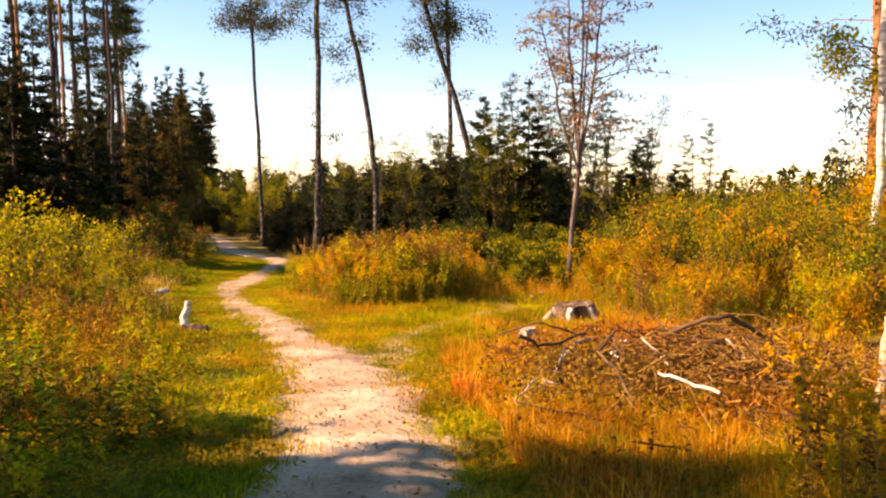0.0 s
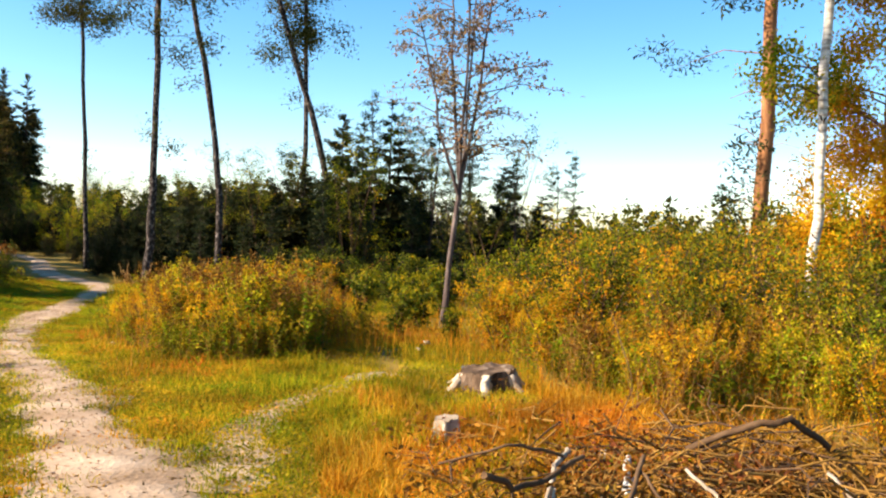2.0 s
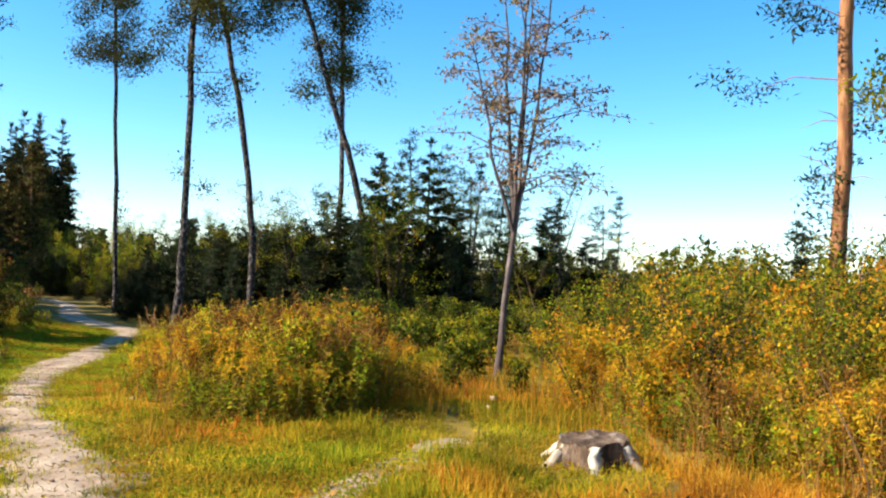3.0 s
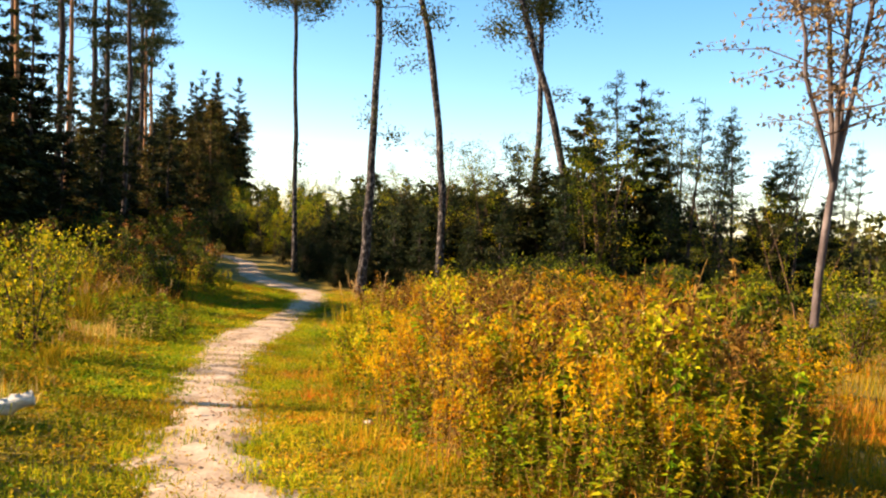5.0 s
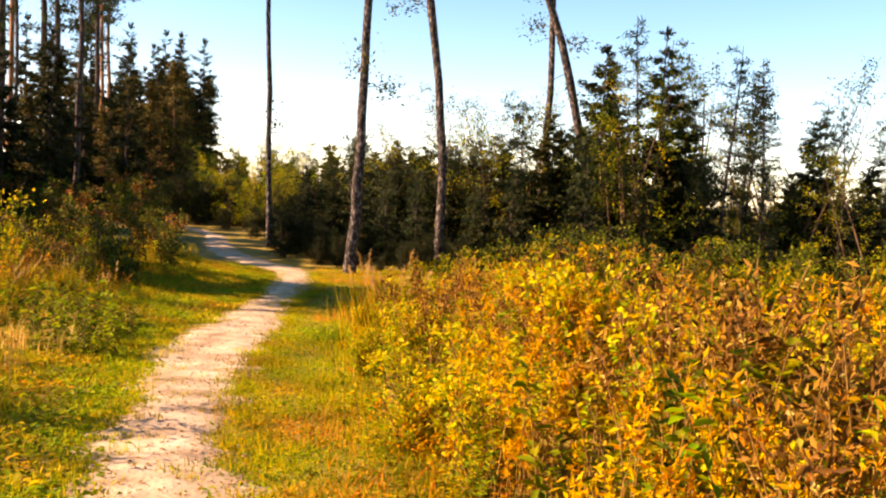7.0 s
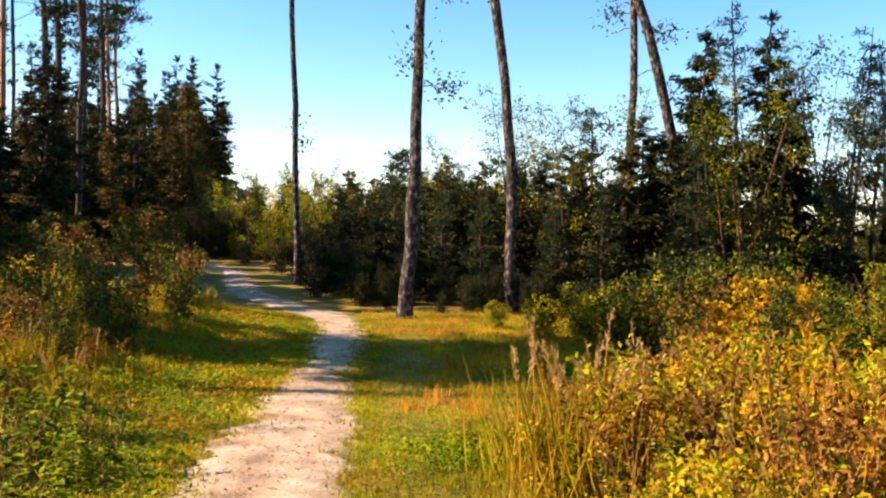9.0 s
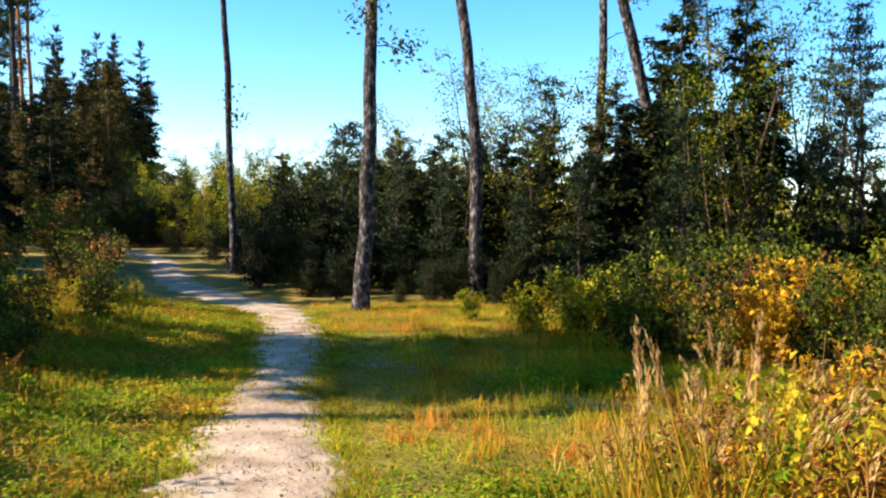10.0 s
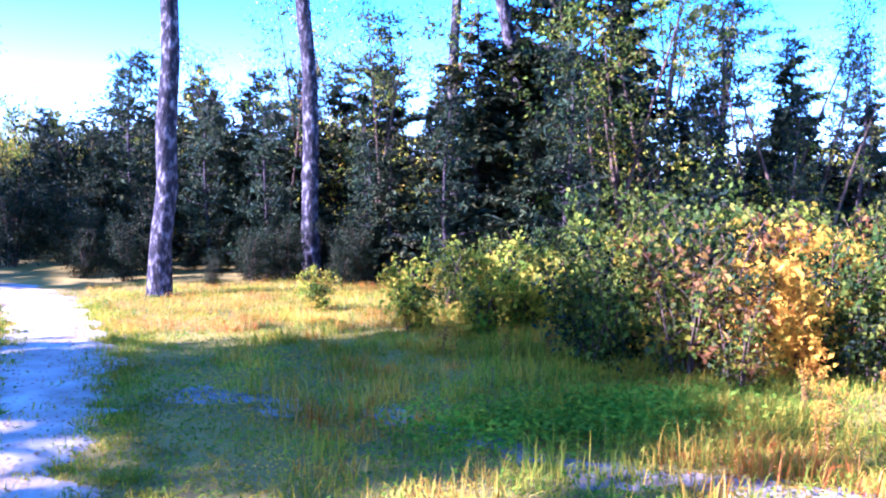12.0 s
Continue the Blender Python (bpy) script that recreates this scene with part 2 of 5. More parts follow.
def path_strip(name, pts, label, lift=0.0, soil=M_PATH):
    """A worn strip of bare soil with a ragged edge. pts: x, y, width."""
    pts = np.array(pts, float)
    s = np.concatenate([[0], np.cumsum(np.hypot(*np.diff(pts[:, :2], axis=0).T))])
    u = np.arange(0, s[-1], 0.09)
    cx, cy, cw = (np.interp(u, s, pts[:, k]) for k in range(3))
    k = np.ones(9) / 9
    cx, cy = (np.convolve(np.pad(c, 4, mode="edge"), k, "valid") for c in (cx, cy))
    tx, ty = np.gradient(cx), np.gradient(cy)
    tl = np.hypot(tx, ty)
    nx_, ny_ = ty / tl, -tx / tl
    cols = np.linspace(-1, 1, 17)
    jag = lambda ph: 0.09 * np.sin(u * 1.3 + ph) + 0.08 * np.sin(u * 3.1 + 2 * ph) + 0.06 * np.sin(u * 7.7 + 3 * ph) + 0.05 * rng.standard_normal(len(u)) + 0.14
    wl_, wr_ = cw / 2 + jag(0.3), cw / 2 + jag(2.1)
    half = np.where(cols[None] < 0, wl_[:, None], wr_[:, None])
    px, py = cx[:, None] + nx_[:, None] * cols[None] * half, cy[:, None] + ny_[:, None] * cols[None] * half
    pz = height(px, py) + lift * (1 - 1.9 * np.abs(cols[None]) ** 3) + 0.004 * rng.standard_normal(px.shape) + 0.007 * wave(px * 4, py * 4)
    return tagged(mesh_object(name, np.stack([px, py, pz], -1).reshape(-1, 3), grid_faces(*px.shape), [soil], smooth=True), label, "path", kind="structure")


path_strip("trail", list(zip(TRAIL_X, TRAIL_Y, TRAIL_W)), "trodden pale sandy footpath with ragged grassy edges", 0.03)
path_strip("side_path", [(-0.5, 8.2, 0.5), (-0.33, 9.5, 0.42), (-0.05, 10.7, 0.3), (0.35, 11.7, 0.2), (1.05, 12.6, 0.1)], "faint side path of bare pale soil", 0.014)
path_strip("side_track", [(-4.9, 29.5, 0.0), (-4.4, 29.3, 0.16), (-3.85, 28.9, 0.26), (-3.3, 28.1, 0.02), (-2.75, 27.35, 0.08), (-2.15, 26.65, 0.16), (-1.2, 25.6, 0.14)], "narrow bare track branching off through grass", 0.004, M_TRACK)


# ---- geometry kit ----
class Kit:
    """Collects tubes and leaves, and links them as one mesh."""

    def __init__(self):
        self.v, self.l, self.c, self.m, self.n = [], [], [], [], 0

    def add(self, verts, loops, counts, mat=0):
        self.v.append(np.asarray(verts, float).reshape(-1, 3))
        self.l.append(np.asarray(loops).ravel() + self.n)
        self.c.append(np.asarray(counts).ravel())
        self.m.append(np.full(len(self.c[-1]), mat))
        self.n += len(self.v[-1])

    def tube(self, pts, radii, sides=6, mat=0, wobble=0.0):
        pts = np.asarray(pts, float)
        radii = np.asarray(radii, float)
        d = np.gradient(pts, axis=0)
        d /= np.linalg.norm(d, axis=1)[:, None] + 1e-9
        ref = np.where(np.abs(d[:, 2:3]) > 0.8, [[1.0, 0, 0]], [[0, 0, 1.0]])
        a = np.cross(d, ref)
        a /= np.linalg.norm(a, axis=1)[:, None]
        b = np.cross(d, a)
        ang = np.arange(sides) * 2 * np.pi / sides
        rr = radii[:, None] * (1 + wobble * rng.standard_normal((len(pts), sides)))
        ring = pts[:, None] + rr[..., None] * (np.cos(ang)[None, :, None] * a[:, None] + np.sin(ang)[None, :, None] * b[:, None])
        n = len(pts)
        i, j = np.meshgrid(np.arange(n - 1), np.arange(sides), indexing="ij")
        k = (j + 1) % sides
        q = np.stack([i * sides + j, i * sides + k, (i + 1) * sides + k, (i + 1) * sides + j], -1).reshape(-1, 4)
        self.add(ring, q, np.full(len(q), 4), mat)
        cap = np.concatenate([np.arange(sides)[::-1], (n - 1) * sides + np.arange(sides)])
        self.add(ring.reshape(-1, 3)[cap], np.arange(2 * sides), [sides, sides], mat)

    def leaves(self, at, along, normal, length, width, mat=0, fold=0.25):
        """Folded pointed leaves: at the stalk, along the blade."""
        at, along, normal = (np.asarray(a, float) for a in (at, along, normal))
        along = along / (np.linalg.norm(along, axis=1)[:, None] + 1e-9)
        side = np.cross(along, normal)
        side /= np.linalg.norm(side, axis=1)[:, None] + 1e-9
        up = np.cross(side, along)
        length = np.broadcast_to(np.asarray(length, float), len(at))[:, None]
        width = np.broadcast_to(np.asarray(width, float), len(at))[:, None]
        mid = at + along * length * 0.45
        v = np.stack([at, mid + side * width / 2 + up * width * fold, at + along * length, mid - side * width / 2 + up * width * fold], 1)
        base = np.arange(len(at))[:, None] * 4
        self.add(v, (base + np.array([[0, 1, 2, 0, 2, 3]])), np.full(2 * len(at), 3), mat)

    def broad_leaves(self, at, along, normal, length, width, mat=0, fold=0.2):
        """Oval leaves folded along the midrib, for leaves seen close by."""
        at, along, normal = (np.asarray(a, float) for a in (at, along, normal))
        along = along / (np.linalg.norm(along, axis=1)[:, None] + 1e-9)
        side = np.cross(along, normal)
        side /= np.linalg.norm(side, axis=1)[:, None] + 1e-9
        up = np.cross(side, along)
        length = np.broadcast_to(np.asarray(length, float), len(at))[:, None]
        width = np.broadcast_to(np.asarray(width, float), len(at))[:, None]
        lift = up * width * fold
        p1, p2 = at + along * length * 0.28, at + along * length * 0.68 - up * length * 0.05
        tip = at + along * length - up * length * 0.16
        v = np.stack([at, p1 + side * width * 0.48 + lift, p2 + side * width * 0.4 + lift, tip, p2 - side * width * 0.4 + lift, p1 - side * width * 0.48 + lift], 1)
        base = np.arange(len(at))[:, None] * 6
        self.add(v, (base + np.array([[0, 1, 2, 3, 0, 3, 4, 5]])), np.full(2 * len(at), 4), mat)

    def build(self, name, mats, parent=None, smooth=False):
        return mesh_object(name, np.concatenate(self.v), (np.concatenate(self.l), np.concatenate(self.c)), mats, parent, np.concatenate(self.m), smooth)


def unit(n):
    v = rng.standard_normal((n, 3))
    return v / np.linalg.norm(v, axis=1)[:, None]


def blades(name, x, y, h, w, mat, label, bend=0.45, category="grass"):
    """Many single blades of grass, one sheet of them."""
    n = len(x)
    z = height(x, y) - 0.01
    a = rng.uniform(0, 2 * np.pi, n)
    la = rng.uniform(0, 2 * np.pi, n)
    lean = np.abs(rng.normal(0, bend, n))
    base = np.stack([x, y, z], 1)
    s = np.stack([np.cos(a), np.sin(a), 0 * a], 1) * w[:, None] / 2
    d = np.stack([np.cos(la), np.sin(la), 0 * la], 1)
    mid = base + d * (h * lean * 0.35)[:, None] + np.array([0, 0, 1]) * (h * 0.6)[:, None]
    tip = base + d * (h * lean)[:, None] + np.array([0, 0, 1]) * (h * np.clip(1.0 - 0.3 * lean, 0.3, 1))[:, None]
    v = np.stack([base - s, base + s, mid + s * 0.75, mid - s * 0.75, tip], 1).reshape(-1, 3)
    b = np.arange(n)[:, None] * 5
    loops = (b + np.array([[0, 1, 2, 3, 3, 2, 4]])).ravel()
    counts = np.tile(np.array([4, 3], np.int32), n)
    return tagged(mesh_object(name, v, (loops, counts), [mat]), label, category, kind="stuff")


def empty(name, x, y, z=None, turn=0.0, size=1.0):
    e = new(name)
    e.empty_display_size = 0.2
    e.matrix_basis = pose(x, y, float(height(x, y)) if z is None else z, 0, 0, turn) @ Matrix.Diagonal((size, size, size, 1))
    return e


def copies(proto, spots, group=""):
    """Put copies of a thing on the ground: x, y, size. The first spot takes the thing itself."""
    for i, (x, y, size) in enumerate(spots):
        m = pose(x, y, float(height(x, y)) - 0.02, 0, 0, R.uniform(0, 360))
        if i == 0:
            proto.matrix_basis = m @ Matrix.Diagonal((size, size, size, 1))
            made = proto
        else:
            made = copy_thing(proto, m)
            made.scale = (size, size, size * R.uniform(0.9, 1.1))
        if group:
            tagged(made, group=group)


# ---- plants ----
def stem_path(h, lean, steps=6, curve=0.2):
    a = R.uniform(0, 2 * math.pi)
    t = np.linspace(0, 1, steps)
    off = lean * t + curve * t * t
    return np.stack([np.cos(a) * off * h, np.sin(a) * off * h, t * h], 1)


def along_path(p, t):
    k = np.linspace(0, 1, len(p))
    return np.stack([np.interp(t, k, p[:, i]) for i in range(3)], 1)


def weed(name, h, spread, stems, leaves, size, mats, head=0, low=0.12):
    """A clump of tall herbs: thin stems, leaves all along, some with dry seed heads."""
    top = new(name)
    ks, kl = Kit(), Kit()
    for i in range(stems):
        hh = h * R.uniform(0.6, 1.05)
        p = stem_path(hh, R.uniform(0, 0.25), curve=R.uniform(0, 0.25))
        p[:, :2] += np.array([R.gauss(0, spread), R.gauss(0, spread)])
        p[0, 2] = -0.05
        ks.tube(p, np.linspace(0.005, 0.002, len(p)), 4)
        n = max(3, leaves // stems)
        t = rng.uniform(low, 1, n)
        at = along_path(p, t)
        az = rng.uniform(0, 2 * np.pi, n)
        d = np.stack([np.cos(az), np.sin(az), rng.uniform(-0.5, 0.7, n)], 1)
        put = kl.broad_leaves if size >= 0.06 else kl.leaves
        put(at, d, unit(n) * 0.5 + [0, 0, 1], size * rng.uniform(0.5, 1.3, n), size * rng.uniform(0.28, 0.58, n), R.choice(range(len(mats))))
        if head and R.random() < head:
            n = 26
            t = rng.uniform(0.8, 1.0, n)
            at = along_path(p, t) + 0.02 * rng.standard_normal((n, 3))
            kl.leaves(at, unit(n) + [0, 0, 0.6], unit(n), 0.05, 0.016, len(mats) - 1)
    tagged(ks.build("stem_tangle", [M_STEM], top), kind="stuff")
    tagged(kl.build("foliage", mats, top), kind="stuff")
    return top


def shrub(name, h, spread, stems, leaves, size, mats, clumps=14, twig=M_TWIG):
    """A many-stemmed shrub or sapling: forked stems, leaves in loose clumps."""
    top = new(name)
    ks, kl = Kit(), Kit()
    ends = []
    for i in range(stems):
        hh = h * R.uniform(0.65, 1.0)
        p = stem_path(hh, R.uniform(0.05, 0.3), 7, R.uniform(0, spread))
        p[:, :2] += np.array([R.gauss(0, 0.06), R.gauss(0, 0.06)]) * h
        p[0, 2] = -0.05
        ks.tube(p, np.linspace(0.008 * h + 0.004, 0.003, len(p)), 5)
        for b in range(clumps):
            t = R.uniform(0.05, 1.0)
            o = along_path(p, np.array([t]))[0]
            az = R.uniform(0, 2 * math.pi)
            L = h * R.uniform(0.08, 0.3) * (1.15 - 0.6 * t)
            e = o + np.array([math.cos(az), math.sin(az), R.uniform(0.1, 0.9)]) * L
            ks.tube([o, (o + e) / 2 + [0, 0, 0.03], e], [0.004, 0.003, 0.0015], 3)
            ends.append((o, e))
    per = max(4, leaves // len(ends))
    for o, e in ends:
        t = rng.uniform(0.25, 1.1, per)
        at = o + (e - o) * t[:, None] + rng.standard_normal((per, 3)) * min(0.045 * h, 0.11)
        kl.leaves(at, unit(per) + [0, 0, -0.2], unit(per) * 0.8 + [0, 0, 0.7], size * rng.uniform(0.6, 1.3, per), size * rng.uniform(0.45, 0.75, per), R.choice(range(len(mats))))
    tagged(ks.build("stem_tangle", [twig], top), kind="stuff")
    tagged(kl.build("foliage", mats, top), kind="stuff")
    return top


def spruce(name, h, reach=0.24, density=1.0, skirt=0.04, needle=M_NEEDLE, bark=M_BARK):
    """A conifer: straight trunk, drooping whorls of boughs with flat sprays, ragged outline."""
    top = new(name)
    kt, kl = Kit(), Kit()
    t = np.linspace(0, 1, 9)
    kt.tube(np.stack([0.02 * h * np.sin(t * 3) * 0.3, 0 * t, t * h], 1), 0.013 * h * (1 - t) + 0.008, 7)
    z = skirt * h
    while z < h * 0.98:
        f = 1 - z / h
        for b in range(R.randint(4, 6)):
            if R.random() < 0.12:
                continue
            az = R.uniform(0, 2 * math.pi)
            L = h * reach * (f ** 0.7) * R.uniform(0.4, 1.2) * (1.15 if math.sin(az * 2 + z * 1.7) > 0 else 0.75) + 0.1
            zb = z + h * R.uniform(-0.02, 0.02)
            rise = 0.5 * (1 - f) - 0.25 * f + R.uniform(-0.1, 0.1)
            out = np.array([math.cos(az), math.sin(az), 0])
            side = np.array([-out[1], out[0], 0])
            s = np.linspace(0, 1, 5)
            bp = out * (L * s)[:, None] + np.array([0, 0, 1]) * (zb + L * (rise * s - 0.22 * s * s + 0.15 * s ** 3))[:, None]
            kt.tube(bp, np.linspace(0.006 * h * f + 0.006, 0.004, 5), 3)
            n = max(14, int((46 + 3.2 * h) * density * (0.4 + f)))
            u = rng.uniform(0.12, 1.02, n)
            at = along_path(bp, np.clip(u, 0, 1)) + rng.standard_normal((n, 3)) * [0.02 * L + 0.02, 0.02 * L + 0.02, 0.03 * L + 0.02]
            sg = rng.choice([-1, 1], n)
            d = out * rng.uniform(0.3, 1.1, n)[:, None] + side * (sg * rng.uniform(0.2, 1.1, n))[:, None] + np.array([0, 0, 1]) * rng.uniform(-0.7, 0.15, n)[:, None]
            ln = np.clip(L * 0.42 * (1.15 - 0.7 * u), 0.09, 0.2 + 0.02 * h) * rng.uniform(0.5, 1.25, n)
            kl.leaves(at, d, unit(n) * 0.8 + [0, 0, 1], ln, ln * 0.42, 0, 0.3)
        z += h * R.uniform(0.026, 0.045)
    n = 10
    kl.leaves(np.tile([0, 0, h * 0.95], (n, 1)), unit(n) * 0.4 + [0, 0, 1], unit(n), 0.05 * h, 0.012 * h, 0)
    kt.build("trunk", [bark], top, True)
    kl.build("crown", [needle], top)
    return top


def trunk_points(course, steps=14):
    c = np.array(course, float)
    k = np.linspace(0, 1, len(c))
    u = np.linspace(0, 1, steps)
    p = np.stack([np.interp(u, k, c[:, i]) for i in range(3)], 1)
    p[1:-1, :2] += 0.02 * rng.standard_normal((steps - 2, 2))
    return p


def tall_tree(name, course, r0, r1, bark, boughs, needle, crown_from, reach, clump=60, leaf=0.16, wide=0.06, low_twigs=0, puff=0.4, flat=0.4):
    """A tall forest tree with a long bare trunk; boughs with clumps of foliage above crown_from (share of the height). course: x, y, z up the trunk."""
    p = trunk_points(course)
    x0, y0, z0 = p[0]
    top = new(name)
    top.matrix_basis = pose(x0, y0, z0)
    p = p - p[0]
    kt, kl = Kit(), Kit()
    rad = np.linspace(1, 0, len(p)) * (r0 - r1) + r1
    rad[0] *= 1.35
    p[0, 2] -= 0.1
    kt.tube(p, rad, 9, 0, 0.05)
    h = p[-1, 2]
    for b in range(boughs + low_twigs):
        low = b >= boughs
        t = R.uniform(crown_from, 1.0) if not low else R.uniform(0.25, crown_from)
        o = along_path(p, np.array([t]))[0]
        az = R.uniform(0, 2 * math.pi)
        f = 1.0 - 0.55 * (t - crown_from) / max(0.01, 1 - crown_from) if not low else 0.35
        L = reach * f * R.uniform(0.4, 1.1)
        e = o + np.array([math.cos(az) * L, math.sin(az) * L, L * R.uniform(-0.15, 0.6)])
        mid = (o + e) / 2 + np.array([0, 0, 0.12 * L])
        kb = Kit()
        kb.tube([o, mid, e], [0.018 if not low else 0.01, 0.012, 0.004], 4)
        kb.build("bough", [M_TWIG if bark is M_BIRCH_BARK else bark], top)
        if low and R.random() < 0.6:
            continue
        for c in (mid * 0.4 + e * 0.6, e, e + rng.standard_normal(3) * puff * 0.8):
            n = clump if not low else clump // 3
            at = c + rng.standard_normal((n, 3)) * [puff, puff, puff * flat] * (0.5 if low else 0.75)
            kl.leaves(at, unit(n) + [0, 0, 0.15], unit(n), leaf * rng.uniform(0.6, 1.3, n), wide * rng.uniform(0.7, 1.3, n), 0)
    kt.build("trunk", [bark], top, True)
    kl.build("crown", [needle], top)
    return top


# ---- the tall trees of the clearing ----
def slim_tree(course, r0, r1, label, crown_from, **kw):
    return tagged(tall_tree("tall_tree", course, r0, r1, M_FLAKY, kw.pop("boughs", 38), M_FAR, crown_from, kw.pop("reach", 1.9), 110, leaf=0.12, wide=0.055, flat=0.85, puff=0.36, **kw), label, "tree", "tall bare trees of the clearing")


slim_tree([(-8.88, 44.0, -1.6), (-9.0, 44.0, 1.5), (-9.17, 44.0, 6), (-9.32, 44.0, 10), (-9.5, 44.0, 13.5)], 0.11, 0.06, "slender tree with a long bare dark trunk and thin crown", 0.66, low_twigs=2)
slim_tree([(-5.04, 35.5, -1.6), (-4.89, 35.5, 0.9), (-4.86, 35.5, 4), (-4.85, 35.5, 8.6), (-4.72, 35.5, 13)], 0.145, 0.085, "tall straight tree with dark scaly bark beside the trail", 0.64, low_twigs=3)
slim_tree([(-2.74, 37.25, -1.65), (-2.76, 37.25, 1.2), (-3.02, 37.25, 3.9), (-3.44, 37.25, 6.5), (-3.98, 37.25, 9.1), (-4.8, 37.25, 12.5)], 0.135, 0.085, "tall dark-barked tree leaning a little", 0.78, low_twigs=6)
slim_tree([(2.2, 38.8, -1.65), (1.38, 38.8, 2.1), (0.29, 38.8, 5.8), (-0.92, 38.8, 9.5), (-1.95, 38.8, 12.9)], 0.14, 0.085, "tall tree leaning strongly across its neighbour", 0.8, low_twigs=3)
slim_tree([(0.1, 39.5, -1.65), (0.28, 39.5, 1.9), (0.32, 39.5, 5.4), (0.18, 39.5, 9), (0.0, 39.5, 12.5)], 0.12, 0.07, "thin upright tree crossed by a leaning trunk", 0.6, low_twigs=8)


# ---- young forked tree with thin leaves in the clearing ----
def forked_tree():
    top = new("forked_tree")
    top.matrix_basis = pose(2.95, 21.0, float(height(2.95, 21.0))) @ Matrix.Diagonal((1.03, 1.03, 1.03, 1))
    kt, kl = Kit(), Kit()
    fork = np.array([0.3, 0.3, 2.75])
    kt.tube([(0, 0, -0.1), (0.06, 0.05, 0.5), (0.12, 0.15, 1.3), (0.22, 0.25, 2.1), fork], [0.085, 0.062, 0.055, 0.05, 0.046], 8, 0, 0.04)
    for i, (dx, dy, hh) in enumerate([(-0.35, 0.1, 4.6), (0.1, -0.2, 5.2), (0.65, 0.1, 4.9), (-0.9, -0.3, 3.4), (0.3, 0.6, 4.4)]):
        s = np.linspace(0, 1, 8)
        st = fork + np.stack([dx * s ** 0.8, dy * s, hh * s], 1) - np.array([0, 0, 0.25 * (i > 2)])
        st[1:, :2] += 0.025 * rng.standard_normal((7, 2))
        kt.tube(st, np.linspace(0.04, 0.012, 8), 6)
        for b in range(17):
            t = R.uniform(0.12, 1.0)
            o = along_path(st, np.array([t]))[0]
            az = R.uniform(0, 2 * math.pi)
            L = R.uniform(0.6, 2.0) * (1.15 - 0.6 * t)
            e = o + np.array([math.cos(az) * L, math.sin(az) * L, L * R.uniform(-0.1, 0.5)])
            kb = Kit()
            kb.tube([o, (o + e) / 2 + [0, 0, 0.1 * L], e], [0.012, 0.008, 0.003], 4)
            kb.build("bough", [M_TWIG], top)
            n = 50
            u = rng.uniform(0.35, 1.05, n)
            at = o + (e - o) * u[:, None] + np.array([0, 0, 0.1 * L]) * (4 * u * (1 - u))[:, None] + rng.standard_normal((n, 3)) * [0.11, 0.11, 0.05]
            kl.leaves(at, unit(n) + [0, 0, -0.3], unit(n) * 0.6 + [0, 0, 1], 0.1 * rng.uniform(0.6, 1.2, n), 0.055 * rng.uniform(0.6, 1.2, n))
    kt.build("trunk", [M_GREY_BARK], top, True)
    kl.build("crown", [M_MAUVE], top)
    return tagged(top, "slender forked tree with sparse greyish thin leaves", "tree")


forked_tree()

# ---- trees at the edge of the right-hand thicket ----
tagged(tall_tree("pine_tree", [(11.3, 23.8, -1.3), (11.28, 23.8, 1.4), (11.3, 23.8, 7.2), (11.4, 23.8, 14)], 0.21, 0.13, M_PINE_BARK, 26, M_PINE_NEEDLE, 0.55, 2.6, 60, 0.16, 0.05, low_twigs=44), "tall pine with orange bark and ragged side tufts", "tree")
tagged(tall_tree("birch_tree", [(7.0, 14.8, -0.55), (7.04, 14.8, 1.5), (7.06, 14.8, 4.4), (7.2, 14.8, 9)], 0.08, 0.05, M_BIRCH_BARK, 24, M_SAPLING, 0.5, 1.1, 110, 0.065, 0.045, low_twigs=8, puff=0.2, flat=0.8), "slim white-barked birch with yellowing leaves", "tree")
tagged(tall_tree("birch_tree", [(9.0, 16.2, -0.6), (9.1, 16.2, 2.5), (9.0, 16.2, 9)], 0.09, 0.05, M_PINE_BARK, 84, M_GOLD, 0.16, 1.5, 230, 0.062, 0.045, puff=0.26, flat=0.8), "young birch thick with golden leaves", "tree")

